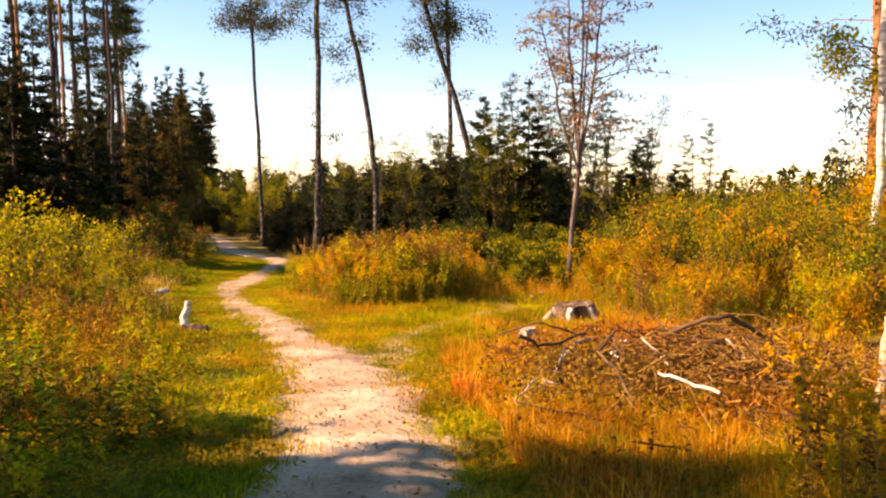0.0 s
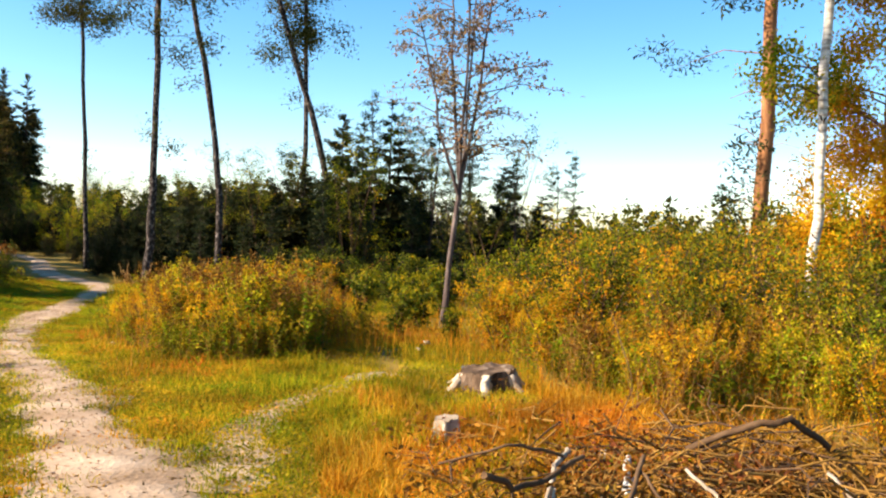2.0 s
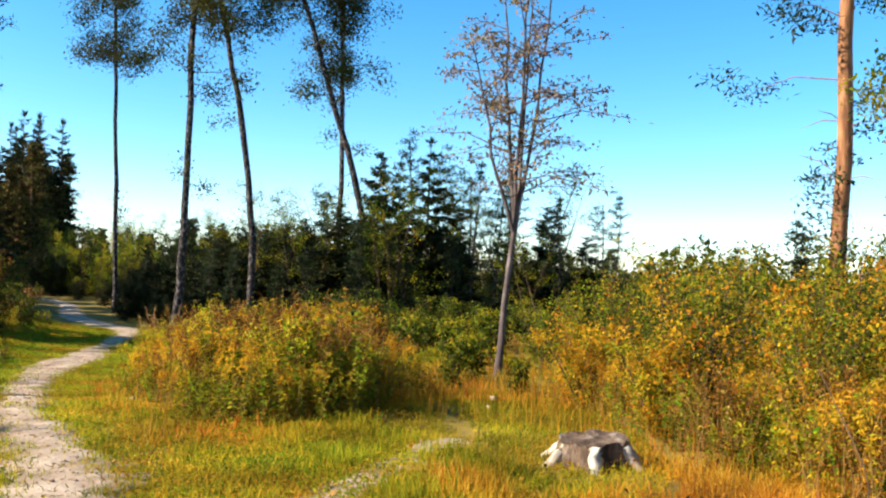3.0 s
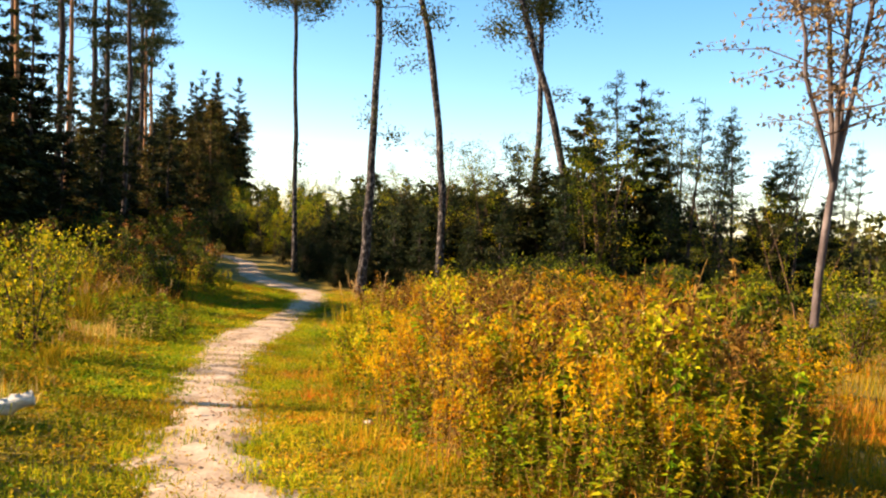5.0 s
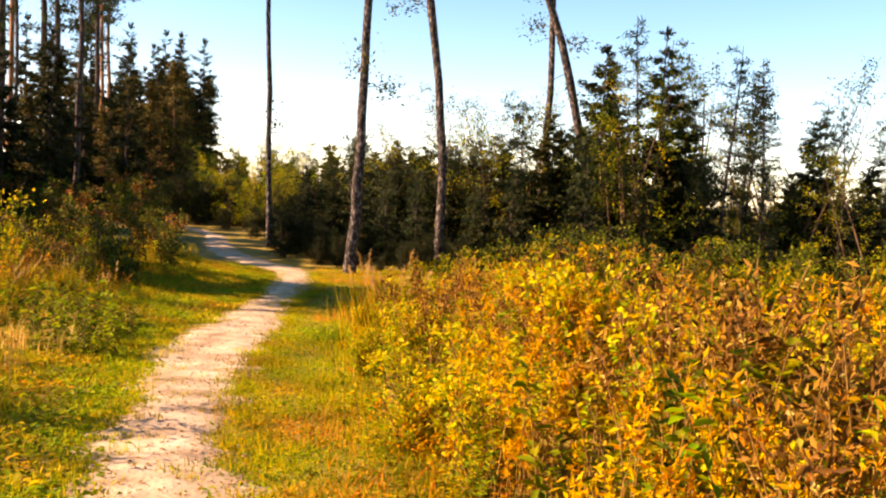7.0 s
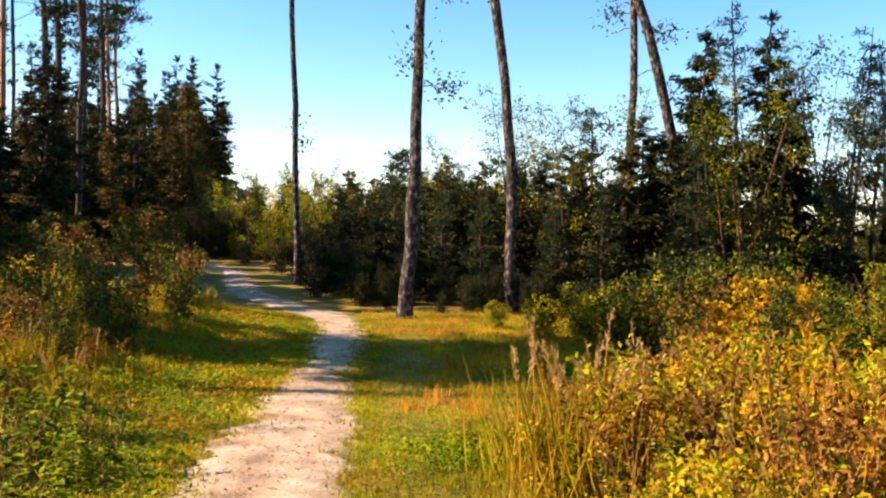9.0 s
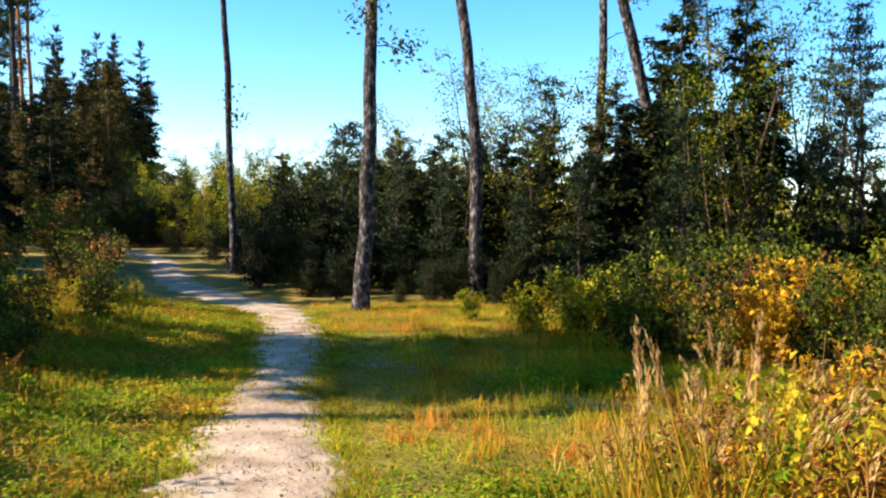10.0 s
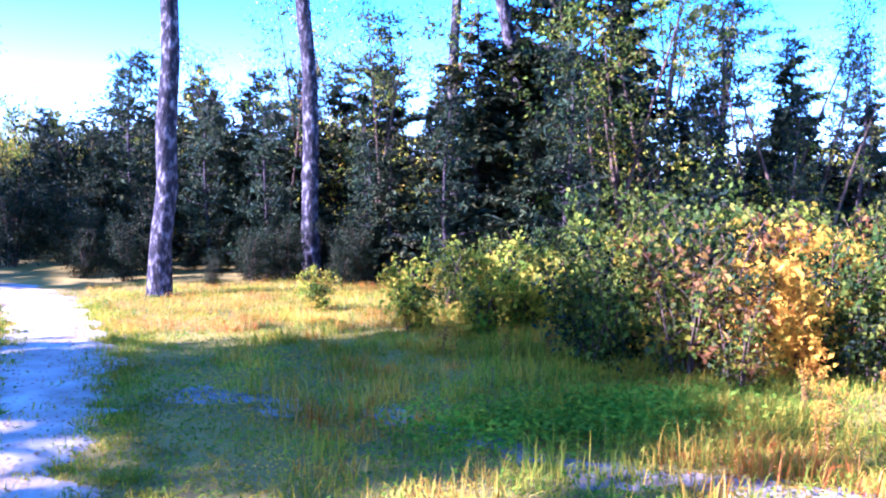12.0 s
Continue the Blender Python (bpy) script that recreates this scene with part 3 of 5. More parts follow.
# ---- conifers and young trees across the trail ----
SPRUCES = [spruce("spruce_tree", 6.7, 0.25, 1.25), spruce("spruce_tree", 7.6, 0.22, 1.05), spruce("spruce_tree", 5.2, 0.28, 1.2)]
for ob, label in zip(SPRUCES, ("dark bushy young spruce with a pointed top", "tall dark spruce with a ragged narrow crown", "young dark spruce with drooping boughs")):
    tagged(ob, label, "tree", "dark spruces beyond the thicket")
copies(SPRUCES[0], [(1.75, 38.2, 1.0), (5.0, 41.5, 0.9)])
copies(SPRUCES[1], [(3.8, 39.8, 1.0), (2.9, 43, 0.9)])
copies(SPRUCES[2], [(-4.2, 39.8, 0.62), (-1.6, 36.6, 0.42), (-3.6, 38.6, 0.5), (-6.0, 39.6, 0.45), (1.0, 37.0, 0.6), (-0.5, 38.2, 0.55), (4.9, 38.6, 0.6), (3.0, 37.0, 0.5), (6.2, 38.2, 0.45), (7.6, 39.2, 0.6), (-7.5, 43, 0.55), (-2.3, 42, 0.7), (-5.2, 44.5, 0.75), (0.35, 38.3, 1.0), (-1.0, 41, 0.75), (8.8, 40.5, 0.95), (10.2, 39.5, 0.8), (-3.4, 40.8, 0.72), (-2.5, 39.6, 0.66), (-1.7, 40.6, 0.76), (-0.8, 39.8, 0.7), (0.5, 40.8, 0.8), (1.3, 39.9, 0.85), (-4.4, 42.2, 0.75), (2.7, 41.0, 0.9), (4.2, 40.8, 0.85)])


def young_pine(h, bare):
    """A thin young pine with open tiers of needle tufts."""
    top = new("young_pine")
    kt, kl = Kit(), Kit()
    t = np.linspace(0, 1, 8)
    kt.tube(np.stack([0.03 * h * np.sin(3 * t), 0.02 * h * np.sin(4 * t + 1), t * h], 1), 0.010 * h * (1 - t) + 0.008, 6)
    z = bare * h
    while z < h * 0.99:
        for b in range(5):
            if R.random() < 0.22:
                continue
            az = R.uniform(0, 2 * math.pi)
            L = h * R.uniform(0.07, 0.27) * (1.05 - 0.85 * z / h) + 0.1
            o = np.array([0.0, 0, z + R.uniform(-0.03, 0.03) * h])
            e = o + np.array([math.cos(az) * L, math.sin(az) * L, L * R.uniform(-0.1, 0.4)])
            kt.tube([o, (o + e) / 2 + [0, 0, -0.04 * L], e], [0.012, 0.009, 0.004], 4)
            n = int(16 + 46 * L)
            u = rng.uniform(0.2, 1.08, n)
            at = o + (e - o) * u[:, None] + rng.standard_normal((n, 3)) * [0.06, 0.06, 0.035]
            kl.leaves(at, unit(n) + [0, 0, 0.2], unit(n), 0.15 * rng.uniform(0.6, 1.3, n), 0.034, 0)
        z += h * R.uniform(0.045, 0.08)
    kt.build("trunk", [M_BARK], top, True)
    kl.build("crown", [M_PINE_NEEDLE], top)
    return tagged(top, "thin young pine with open dark tufts", "tree", "young pines at the edge of the wood")


PINES = [young_pine(3.6, 0.12), young_pine(4.2, 0.2), young_pine(6.8, 0.3)]
copies(PINES[0], [(x, y, s * R.uniform(0.65, 1.2)) for x, y, s in [(-4.3, 38.5, 0.95), (-3.4, 37.6, 1.0), (-1.9, 37.0, 0.95), (-0.8, 36.0, 0.9), (-5.6, 41, 1.0), (-2.6, 39.5, 1.05), (0.9, 35.6, 0.85), (-6.6, 44, 1.05), (2.6, 35.8, 0.8), (-4.9, 42.6, 1.0), (4.4, 37.2, 0.9)]])
copies(PINES[1], [(x, y, s * R.uniform(0.65, 1.2)) for x, y, s in [(-1.6, 38.6, 0.95), (-3.0, 41.5, 1.0), (0.6, 40.5, 0.9), (2.3, 37.4, 1.0), (-6.2, 46.5, 1.1), (-4.0, 45, 1.0), (6.0, 36.6, 0.75), (-0.3, 43, 1.1), (10.1, 23.4, 1.0), (9.3, 24.6, 0.85), (10.9, 25, 0.9)]])
copies(PINES[2], [(5.4, 38.0, 1.0), (6.7, 39.8, 0.98), (7.4, 41.5, 1.0), (8.6, 38.2, 0.8), (9.6, 42, 0.9), (4.6, 42, 1.05), (3.1, 40.6, 1.1), (5.9, 43.5, 1.1), (8.2, 44.5, 1.05), (11.2, 41.0, 0.8), (12.8, 43.5, 0.85)])

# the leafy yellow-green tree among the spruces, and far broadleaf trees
# some leaf clumps take M_SHADE, so part of the crown's shade is painted in
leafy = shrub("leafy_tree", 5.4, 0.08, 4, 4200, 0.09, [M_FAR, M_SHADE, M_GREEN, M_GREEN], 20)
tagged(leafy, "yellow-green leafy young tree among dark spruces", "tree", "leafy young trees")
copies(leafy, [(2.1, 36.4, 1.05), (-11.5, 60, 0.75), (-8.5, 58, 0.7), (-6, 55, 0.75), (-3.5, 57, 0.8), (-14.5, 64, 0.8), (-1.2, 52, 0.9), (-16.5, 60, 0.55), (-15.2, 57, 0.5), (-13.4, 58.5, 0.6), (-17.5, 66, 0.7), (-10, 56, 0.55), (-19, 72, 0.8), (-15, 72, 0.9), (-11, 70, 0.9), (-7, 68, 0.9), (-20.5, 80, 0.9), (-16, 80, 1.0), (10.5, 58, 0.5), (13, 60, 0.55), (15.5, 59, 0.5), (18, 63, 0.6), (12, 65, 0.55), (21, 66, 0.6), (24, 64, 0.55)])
lit_tree = shrub("leafy_tree", 3.6, 0.12, 6, 2600, 0.09, [M_SAPLING, M_GREEN, M_HERB, M_SAPLING], 14)
tagged(lit_tree, "small yellow-green leafy tree where the trail bends", "tree", "leafy young trees")
copies(lit_tree, [(-8.3, 49.5, 1.0), (-9.9, 51.5, 0.9), (-12.6, 55.5, 0.85), (-7.2, 50.5, 0.95), (-14.2, 58, 0.9), (-11.2, 53.5, 0.75), (-15.4, 62, 1.0), (-10.8, 58, 1.1)])
yellow = shrub("yellow_birch", 5.9, 0.06, 3, 2200, 0.08, [M_SAPLING, M_WEED, M_GREEN, M_GREEN], 16)
tagged(yellow, "young birch turning yellow in front of dark spruces", "tree")
copies(yellow, [(2.5, 36.1, 1.0)])
bare = shrub("thin_tree", 6.0, 0.1, 3, 3000, 0.075, [M_GREEN, M_FAR, M_SAPLING], 20)
tagged(bare, "thin sparse-leaved young birch against the sky", "tree", "thin young trees")
copies(bare, [(-0.6, 39.4, 0.9), (-3.2, 40.6, 0.8), (-2.3, 40.2, 0.85), (-1.2, 38.6, 0.8), (-0.9, 41.2, 1.0), (0.9, 42.5, 1.05), (5.9, 40.5, 1.05), (6.9, 37.6, 0.95), (8.0, 40.2, 1.05), (6.4, 30.8, 0.62), (-10, 63, 0.85), (-7.5, 60, 0.9), (-5, 63, 0.9), (-12.5, 66, 0.9), (8, 24, 0.45)])

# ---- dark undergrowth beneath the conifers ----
# the shade under the trees is put into these bushes' leaf colour
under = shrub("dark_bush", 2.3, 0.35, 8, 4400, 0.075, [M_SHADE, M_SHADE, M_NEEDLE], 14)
tagged(under, "leafy green bush, its colour darkened for the shade under the trees", "bush", "dark undergrowth")
UNDER_SPOTS = [(-12.8, 53, 0.55), (-7.6, 40, 0.75), (-6.8, 42.2, 0.9), (-8.2, 46.5, 0.95), (-9.5, 49, 0.9)]
for i in range(34):
    u = i / 33
    UNDER_SPOTS.append((-8.5 - 8 * u, 56 + 6 * R.random(), R.uniform(0.8, 1.1)))
    UNDER_SPOTS.append((-6.5 + 17 * u + R.uniform(-0.5, 0.5), 41 + R.uniform(-1.5, 6), R.uniform(0.5, 1.25)))
for i in range(30):
    UNDER_SPOTS.append((-6.0 + 15 * i / 29 + R.uniform(-0.3, 0.3), 37.6 + R.uniform(-0.4, 1.2), R.uniform(0.3, 0.5)))
for i in range(22):
    UNDER_SPOTS.append((-4.2 + 6 * i / 21 + R.uniform(-0.2, 0.2), 36.5 + R.uniform(-0.3, 0.9), R.uniform(0.22, 0.42)))
UNDER_SPOTS += [(-6.2, 38.6, 0.5), (-6.7, 39.8, 0.55), (-7.4, 41.2, 0.55), (-5.6, 37.5, 0.4), (-7.9, 42.8, 0.6), (-8.5, 44.3, 0.6), (-6.0, 39.6, 0.7), (-6.6, 41.0, 0.75), (-5.3, 38.4, 0.6), (-9.3, 46.3, 0.6), (-7.2, 43.6, 0.8), (-10.3, 48.2, 0.6)]
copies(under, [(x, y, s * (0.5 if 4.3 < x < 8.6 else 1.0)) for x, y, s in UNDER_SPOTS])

# ---- shrubs in front of the wood, seen at the end of the walk ----
green_bush = shrub("hazel_bush", 1.25, 0.6, 9, 1500, 0.088, [M_SAPLING, M_WEED, M_GREEN, M_HERB], 9)
tagged(green_bush, "leafy green bush with yellowing tips on rough grass", "bush", "bushes before the wood")
copies(green_bush, [(-1.9, 31.2, 0.8), (-2.5, 31.6, 0.65), (-1.4, 31.4, 0.75), (-1.0, 31.8, 0.85), (-0.7, 30.9, 0.7), (-0.3, 31.6, 0.9), (1.4, 30.9, 0.9), (2.2, 30.4, 0.85), (2.6, 29.6, 0.7), (1.9, 28.4, 0.4), (3.4, 28.5, 0.8), (4.6, 31, 1.0), (3.6, 30.2, 0.95), (-3.2, 33.4, 0.45)])
# rowan and holly clumps with M_SHADE carry painted shade beside their own leaf colours
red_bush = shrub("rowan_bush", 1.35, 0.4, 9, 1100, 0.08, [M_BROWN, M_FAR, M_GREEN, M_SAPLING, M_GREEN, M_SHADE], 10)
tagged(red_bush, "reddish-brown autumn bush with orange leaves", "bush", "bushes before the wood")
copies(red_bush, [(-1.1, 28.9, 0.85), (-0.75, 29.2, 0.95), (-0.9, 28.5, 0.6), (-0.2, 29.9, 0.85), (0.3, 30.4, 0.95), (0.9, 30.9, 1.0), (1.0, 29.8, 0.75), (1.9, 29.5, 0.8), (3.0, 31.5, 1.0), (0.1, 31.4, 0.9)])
orange_bush = shrub("rowan_bush", 1.3, 0.3, 5, 900, 0.085, [M_ORANGE, M_ORANGE, M_GOLD], 9)
tagged(orange_bush, "small bush with bright orange leaves", "bush", "bushes before the wood")
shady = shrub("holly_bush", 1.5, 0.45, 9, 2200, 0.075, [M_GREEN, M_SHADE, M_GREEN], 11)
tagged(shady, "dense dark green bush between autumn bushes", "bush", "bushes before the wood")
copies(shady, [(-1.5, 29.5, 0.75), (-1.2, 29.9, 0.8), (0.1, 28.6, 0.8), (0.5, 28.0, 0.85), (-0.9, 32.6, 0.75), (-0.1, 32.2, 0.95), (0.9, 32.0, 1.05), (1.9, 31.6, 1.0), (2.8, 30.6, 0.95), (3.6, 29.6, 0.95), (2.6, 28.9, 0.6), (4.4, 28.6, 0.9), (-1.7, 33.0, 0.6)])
copies(orange_bush, [(-0.6, 28.75, 0.78), (-0.3, 28.6, 0.7), (0.3, 29.7, 1.0), (1.0, 29.7, 0.9), (0.6, 29.3, 0.6)])

# ---- sapling thicket on the right ----
sap = [shrub("sapling_bush", 2.1, 0.22, 10, 3600, 0.056, [M_SAPLING, M_GOLD, M_GREEN, M_GREEN], 14),
       shrub("sapling_bush", 1.8, 0.3, 11, 3400, 0.055, [M_SAPLING, M_GREEN, M_GREEN, M_HERB], 13),
       shrub("sapling_bush", 1.5, 0.3, 10, 2700, 0.058, [M_GOLD, M_GOLD, M_SAPLING], 12)]
for ob, label in zip(sap, ("tall clump of yellow-green birch saplings", "dense green sapling clump with small leaves", "golden autumn sapling clump")):
    tagged(ob, label, "bush", "sapling thicket")
copies(sap[0], [(x, y, (0.86 if y < 15 else 1.0) * s) for x, y, s in [(3.3, 13.2, 0.95), (4.3, 13.0, 0.95), (5.0, 11.6, 0.85), (5.4, 14.2, 1.0), (6.6, 16, 1.1), (4.4, 16, 1.0), (7.6, 13, 1.0), (8.6, 17.5, 1.2), (6.8, 19.5, 1.2), (5.6, 22, 1.1), (10.5, 20.5, 1.3), (9, 24, 1.2)]])
copies(sap[1], [(x, y, (0.86 if y < 15 else 1.0) * s) for x, y, s in [(3.6, 11.9, 0.75), (4.7, 10.3, 0.72), (5.8, 10.2, 0.9), (5.9, 12.5, 1.05), (7.0, 11.2, 1.0), (3.9, 14.7, 1.0), (4.0, 18, 0.9), (5.2, 18.5, 1.05), (8.2, 15.2, 1.2), (9.6, 13.6, 1.2), (7.3, 22.5, 1.2), (4.2, 22.6, 0.9), (8.5, 21, 1.2)]])
copies(sap[2], [(x, y, (0.86 if y < 15 else 1.0) * s) for x, y, s in [(2.75, 12.8, 0.85), (2.9, 11.5, 0.55), (3.2, 10.4, 0.5), (4.0, 9.2, 0.55), (5.3, 8.8, 0.7), (6.2, 8.4, 0.85), (4.0, 12.4, 0.95), (2.5, 14.4, 0.8), (6.4, 13.6, 1.2), (8.3, 11, 1.1), (3.0, 16.2, 0.75), (9.8, 18, 1.3)]])

# ---- low dark bushes along the edge of the clearing ----
dark_low = shrub("low_bush", 1.0, 0.4, 7, 800, 0.085, [M_GREEN, M_GREEN, M_SAPLING], 9)
tagged(dark_low, "low dark green bush in the clearing", "bush", "low bushes of the clearing")
copies(dark_low, [(1.6, 17.6, 0.8), (2.2, 19, 0.9), (1.2, 20.5, 1.0), (2.4, 22.5, 1.1), (0.6, 23, 1.0), (3.6, 24.5, 1.2), (-0.2, 24.6, 0.8), (1.8, 26, 1.1), (5, 26.5, 1.3), (2.2, 16, 0.55), (7, 27.5, 1.3), (9, 29, 1.4), (4.2, 34, 1.3), (6.4, 34.5, 1.3), (8, 33, 1.4)])

# ---- weed thicket beside the trail ----
W = [shrub("weed_clump", 0.95, 0.3, 10, 1900, 0.046, [M_WEED, M_GOLD, M_SAPLING, M_HERB, M_WEED], 9, M_STEM),
     weed("weed_clump", 0.95, 0.2, 30, 900, 0.045, [M_GOLD, M_WEED, M_HERB, M_BROWN, M_WEED, M_WEED, M_GOLD], 0.7),
     weed("weed_clump", 0.9, 0.2, 16, 520, 0.07, [M_WEED, M_SAPLING, M_HERB, M_GREEN, M_WEED], 0.0),
     weed("weed_clump", 1.0, 0.16, 28, 420, 0.042, [M_BROWN, M_DRY, M_STRAW, M_BROWN], 0.9),
     weed("weed_clump", 0.8, 0.22, 15, 480, 0.065, [M_HERB, M_GREEN, M_SAPLING], 0.0, 0.06)]
for ob, label in zip(W, ("tall yellow-green weeds with thin stems", "dry golden weeds with brown seed heads", "leafy green nettle-like weeds", "withered brown weeds with straw-coloured stems", "low dark green leafy weeds")):
    tagged(ob, label, "weeds", "weed thicket beside the trail")
THICKET = []
for i in range(205):
    y = R.uniform(13.2, 23.5)
    lo = float(np.interp(y, [13.2, 14.5, 16, 20, 23.5], [-1.1, -1.9, -2.35, -3.2, -3.5]))
    hi = float(np.interp(y, [13.2, 14.5, 17, 20, 23.5], [-0.2, 0.5, 1.1, 0.8, -1.5]))
    x = R.uniform(lo, hi)
    edge = min(x - lo, hi - x, y - 12.9)
    THICKET.append((x, y, (0.6 + 0.42 * min(1, edge / 0.8)) * R.uniform(0.72, 1.2)))
FRONT = []
for i in range(84):
    y = R.uniform(9.6, 15.5)
    x = float(np.interp(y, [9.6, 11, 12.5, 15.5], [2.9, 2.6, 2.4, 2.3])) + R.random() ** 1.4 * 4.2
    FRONT.append((x, y, R.uniform(0.45, 0.85)))
for i, ob in enumerate(W):
    copies(ob, THICKET[i::5] + FRONT[i::5])

big = weed("bramble_clump", 0.8, 0.2, 12, 240, 0.085, [M_WEED, M_HERB], 0.0, 0.3)
tagged(big, "broad-leaved bramble with pale yellow-green leaves", "weeds", "weed thicket beside the trail")
copies(big, [(-2.35, 19.4, 1.0), (-1.8, 20.0, 1.1), (-1.3, 19.3, 1.1), (-0.6, 20.1, 1.1), (-1.9, 18.4, 1.0), (-0.9, 18.3, 1.05), (-1.5, 21.1, 1.0), (-0.5, 16.5, 1.0), (-1.3, 15.4, 0.8), (-2.3, 20.8, 1.0), (0.2, 18.8, 1.1), (-1.0, 14.3, 0.7)])

dock = weed("dock_weed", 0.7, 0.14, 7, 150, 0.06, [M_BROWN, M_BROWN, M_GOLD], 1.0)
tagged(dock, "dry brown dock weed with dark seed heads", "weeds", "dry weeds by the brush pile")
copies(dock, [(2.3, 4.6, 0.8), (2.6, 5.0, 0.9), (2.9, 5.4, 1.0), (2.45, 5.4, 0.7), (2.7, 4.5, 1.0), (2.1, 4.9, 0.55), (3.1, 6.0, 0.9), (1.7, 4.5, 0.4), (1.75, 4.3, 0.65), (1.9, 4.7, 0.75), (1.6, 4.05, 0.5), (2.1, 5.2, 0.9), (1.98, 4.25, 0.8), (-1.4, 27.0, 0.4), (-1.1, 27.4, 0.45), (-0.9, 27.7, 0.45), (-0.7, 27.0, 0.5), (-0.5, 27.5, 0.5), (-2.2, 29.7, 0.5), (-2.6, 30.2, 0.5), (-1.8, 29.9, 0.55)])

# ---- weeds and shrubs of the left bank ----
L = [weed("bank_weeds", 0.8, 0.2, 14, 380, 0.065, [M_WEED, M_HERB, M_WEED], 0.3),
     weed("bank_weeds", 0.6, 0.2, 16, 300, 0.085, [M_HERB, M_GREEN, M_HERB], 0.0),
     weed("bank_weeds", 0.75, 0.2, 18, 260, 0.06, [M_GOLD, M_GOLD, M_WEED, M_BROWN], 0.6)]
for ob, label in zip(L, ("yellow-green weeds on the bank", "leafy dark green weeds on the bank", "dry orange-brown weeds on the bank")):
    tagged(ob, label, "weeds", "weeds of the left bank")
BANK = []
for i in range(240):
    y = R.uniform(3.2, 13)
    d = R.random()
    BANK.append((float(trail_x(y)) - 1.2 - d * 4.5, y, R.uniform(0.34, 0.6) + 0.3 * d))
for i in range(210):
    y = R.uniform(8, 36)
    edge = float(trail_x(y)) - float(np.interp(y, [8, 12, 16, 22, 30, 36], [2.6, 2.1, 2.0, 2.3, 2.0, 1.6]))
    d = R.random() ** 1.3 * 7.5
    BANK.append((edge - d, y, R.uniform(0.6, 1.0) * min(1.25, 0.5 + 0.32 * d)))
copies(L[0], BANK[0::3])
copies(L[1], BANK[1::3] + [(-1.8, 5.4, 0.6), (-2.2, 5.8, 0.7), (-1.55, 5.0, 0.5), (-2.4, 5.2, 0.7), (-1.9, 6.2, 0.55), (-2.7, 6.3, 0.75), (-1.35, 5.7, 0.4), (-2.0, 4.7, 0.6), (-6.2, 22.0, 0.8), (-6.4, 22.7, 0.9), (-6.7, 23.3, 0.9), (-5.9, 21.3, 0.7), (-6.9, 22.4, 1.0), (-6.5, 21.4, 0.9), (-7.1, 23.9, 1.0)])
copies(L[2], BANK[2::3])
bank_sap = shrub("bank_sapling", 1.5, 0.25, 6, 1100, 0.065, [M_SAPLING, M_WEED, M_SAPLING, M_GREEN], 11)
tagged(bank_sap, "green leafy sapling on the bank", "bush", "saplings of the left bank")
copies(bank_sap, [(-5.2, 12, 0.85), (-5.9, 13, 1.0), (-6.6, 12, 1.0), (-7.2, 14.5, 1.0), (-6.4, 16, 0.8), (-8.2, 18, 1.0), (-7.6, 20, 0.7), (-9, 16, 1.1), (-5.0, 10.4, 0.95), (-4.9, 11.3, 0.8), (-5.6, 14.2, 0.95), (-6.2, 18.2, 0.9), (-8.7, 24, 1.0), (-9.6, 25.5, 1.1), (-7.6, 17, 1.0), (-10, 21, 1.3), (-9.2, 22.4, 1.1)])
hazel = shrub("hazel_bush", 1.7, 0.4, 8, 1300, 0.1, [M_GREEN, M_BROWN, M_FAR, M_GREEN], 10)
tagged(hazel, "dark shaded hazel bush on the bank", "bush", "bushes on the left bank")
copies(hazel, [(x, y, (0.72 if y < 35 else 0.9) * s) for x, y, s in [(-8.3, 28.5, 0.75), (-9.2, 30, 0.95), (-8.7, 32, 0.9), (-10.2, 31.5, 1.1), (-9.6, 34.5, 1.0), (-10.5, 36.5, 1.0), (-11.5, 34, 1.2), (-11.6, 39, 1.1), (-12.8, 42, 1.2), (-13.2, 37, 1.3), (-12, 29, 1.2), (-14, 33, 1.3), (-13.8, 46, 1.2), (-15.6, 49, 1.3), (-8.5, 27, 0.7), (-9.5, 28, 1.0), (-16, 41, 1.3), (-17, 45, 1.3), (-17.5, 53, 1.4), (-19, 57, 1.5), (-19.5, 63, 1.5), (-21, 68, 1.6), (-22, 75, 1.7), (-23.5, 82, 1.7)]])

# ---- the dark forest on the left ----
FS = [spruce("forest_spruce", 13, 0.2, 0.9, 0.04), spruce("forest_spruce", 9, 0.26, 0.9, 0.02), spruce("forest_spruce", 16, 0.18, 0.85, 0.08)]
for ob in FS:
    tagged(ob, "tall dark forest spruce with drooping boughs", "tree", "spruces of the dark forest")
FSPOTS = [[], [], []]
# spots at y below 5, near 29 and 37 to 46 include added shadow casters, mostly unseen
FSPOTS[0] += [(-19.6, 37.6, 0.78), (-19.8, 41.3, 0.85), (-20.8, 45.6, 0.9), (-9.5, 2.6, 1.0), (-14.5, 2.2, 1.1), (-26.6, 97, 1.12), (-27.6, 93, 1.15), (-26.2, 91, 0.85), (-28.2, 95, 1.2), (-17.8, 29.7, 0.6), (-20.6, 29.3, 0.8), (-29.5, 93, 1.12), (-31, 90, 1.1), (-30, 86, 1.0), (-32, 84, 1.1), (-28.6, 92, 1.1), (-26, 84, 0.8), (-29, 88, 0.98), (-27.5, 80, 0.95), (-24.8, 74, 0.7)]
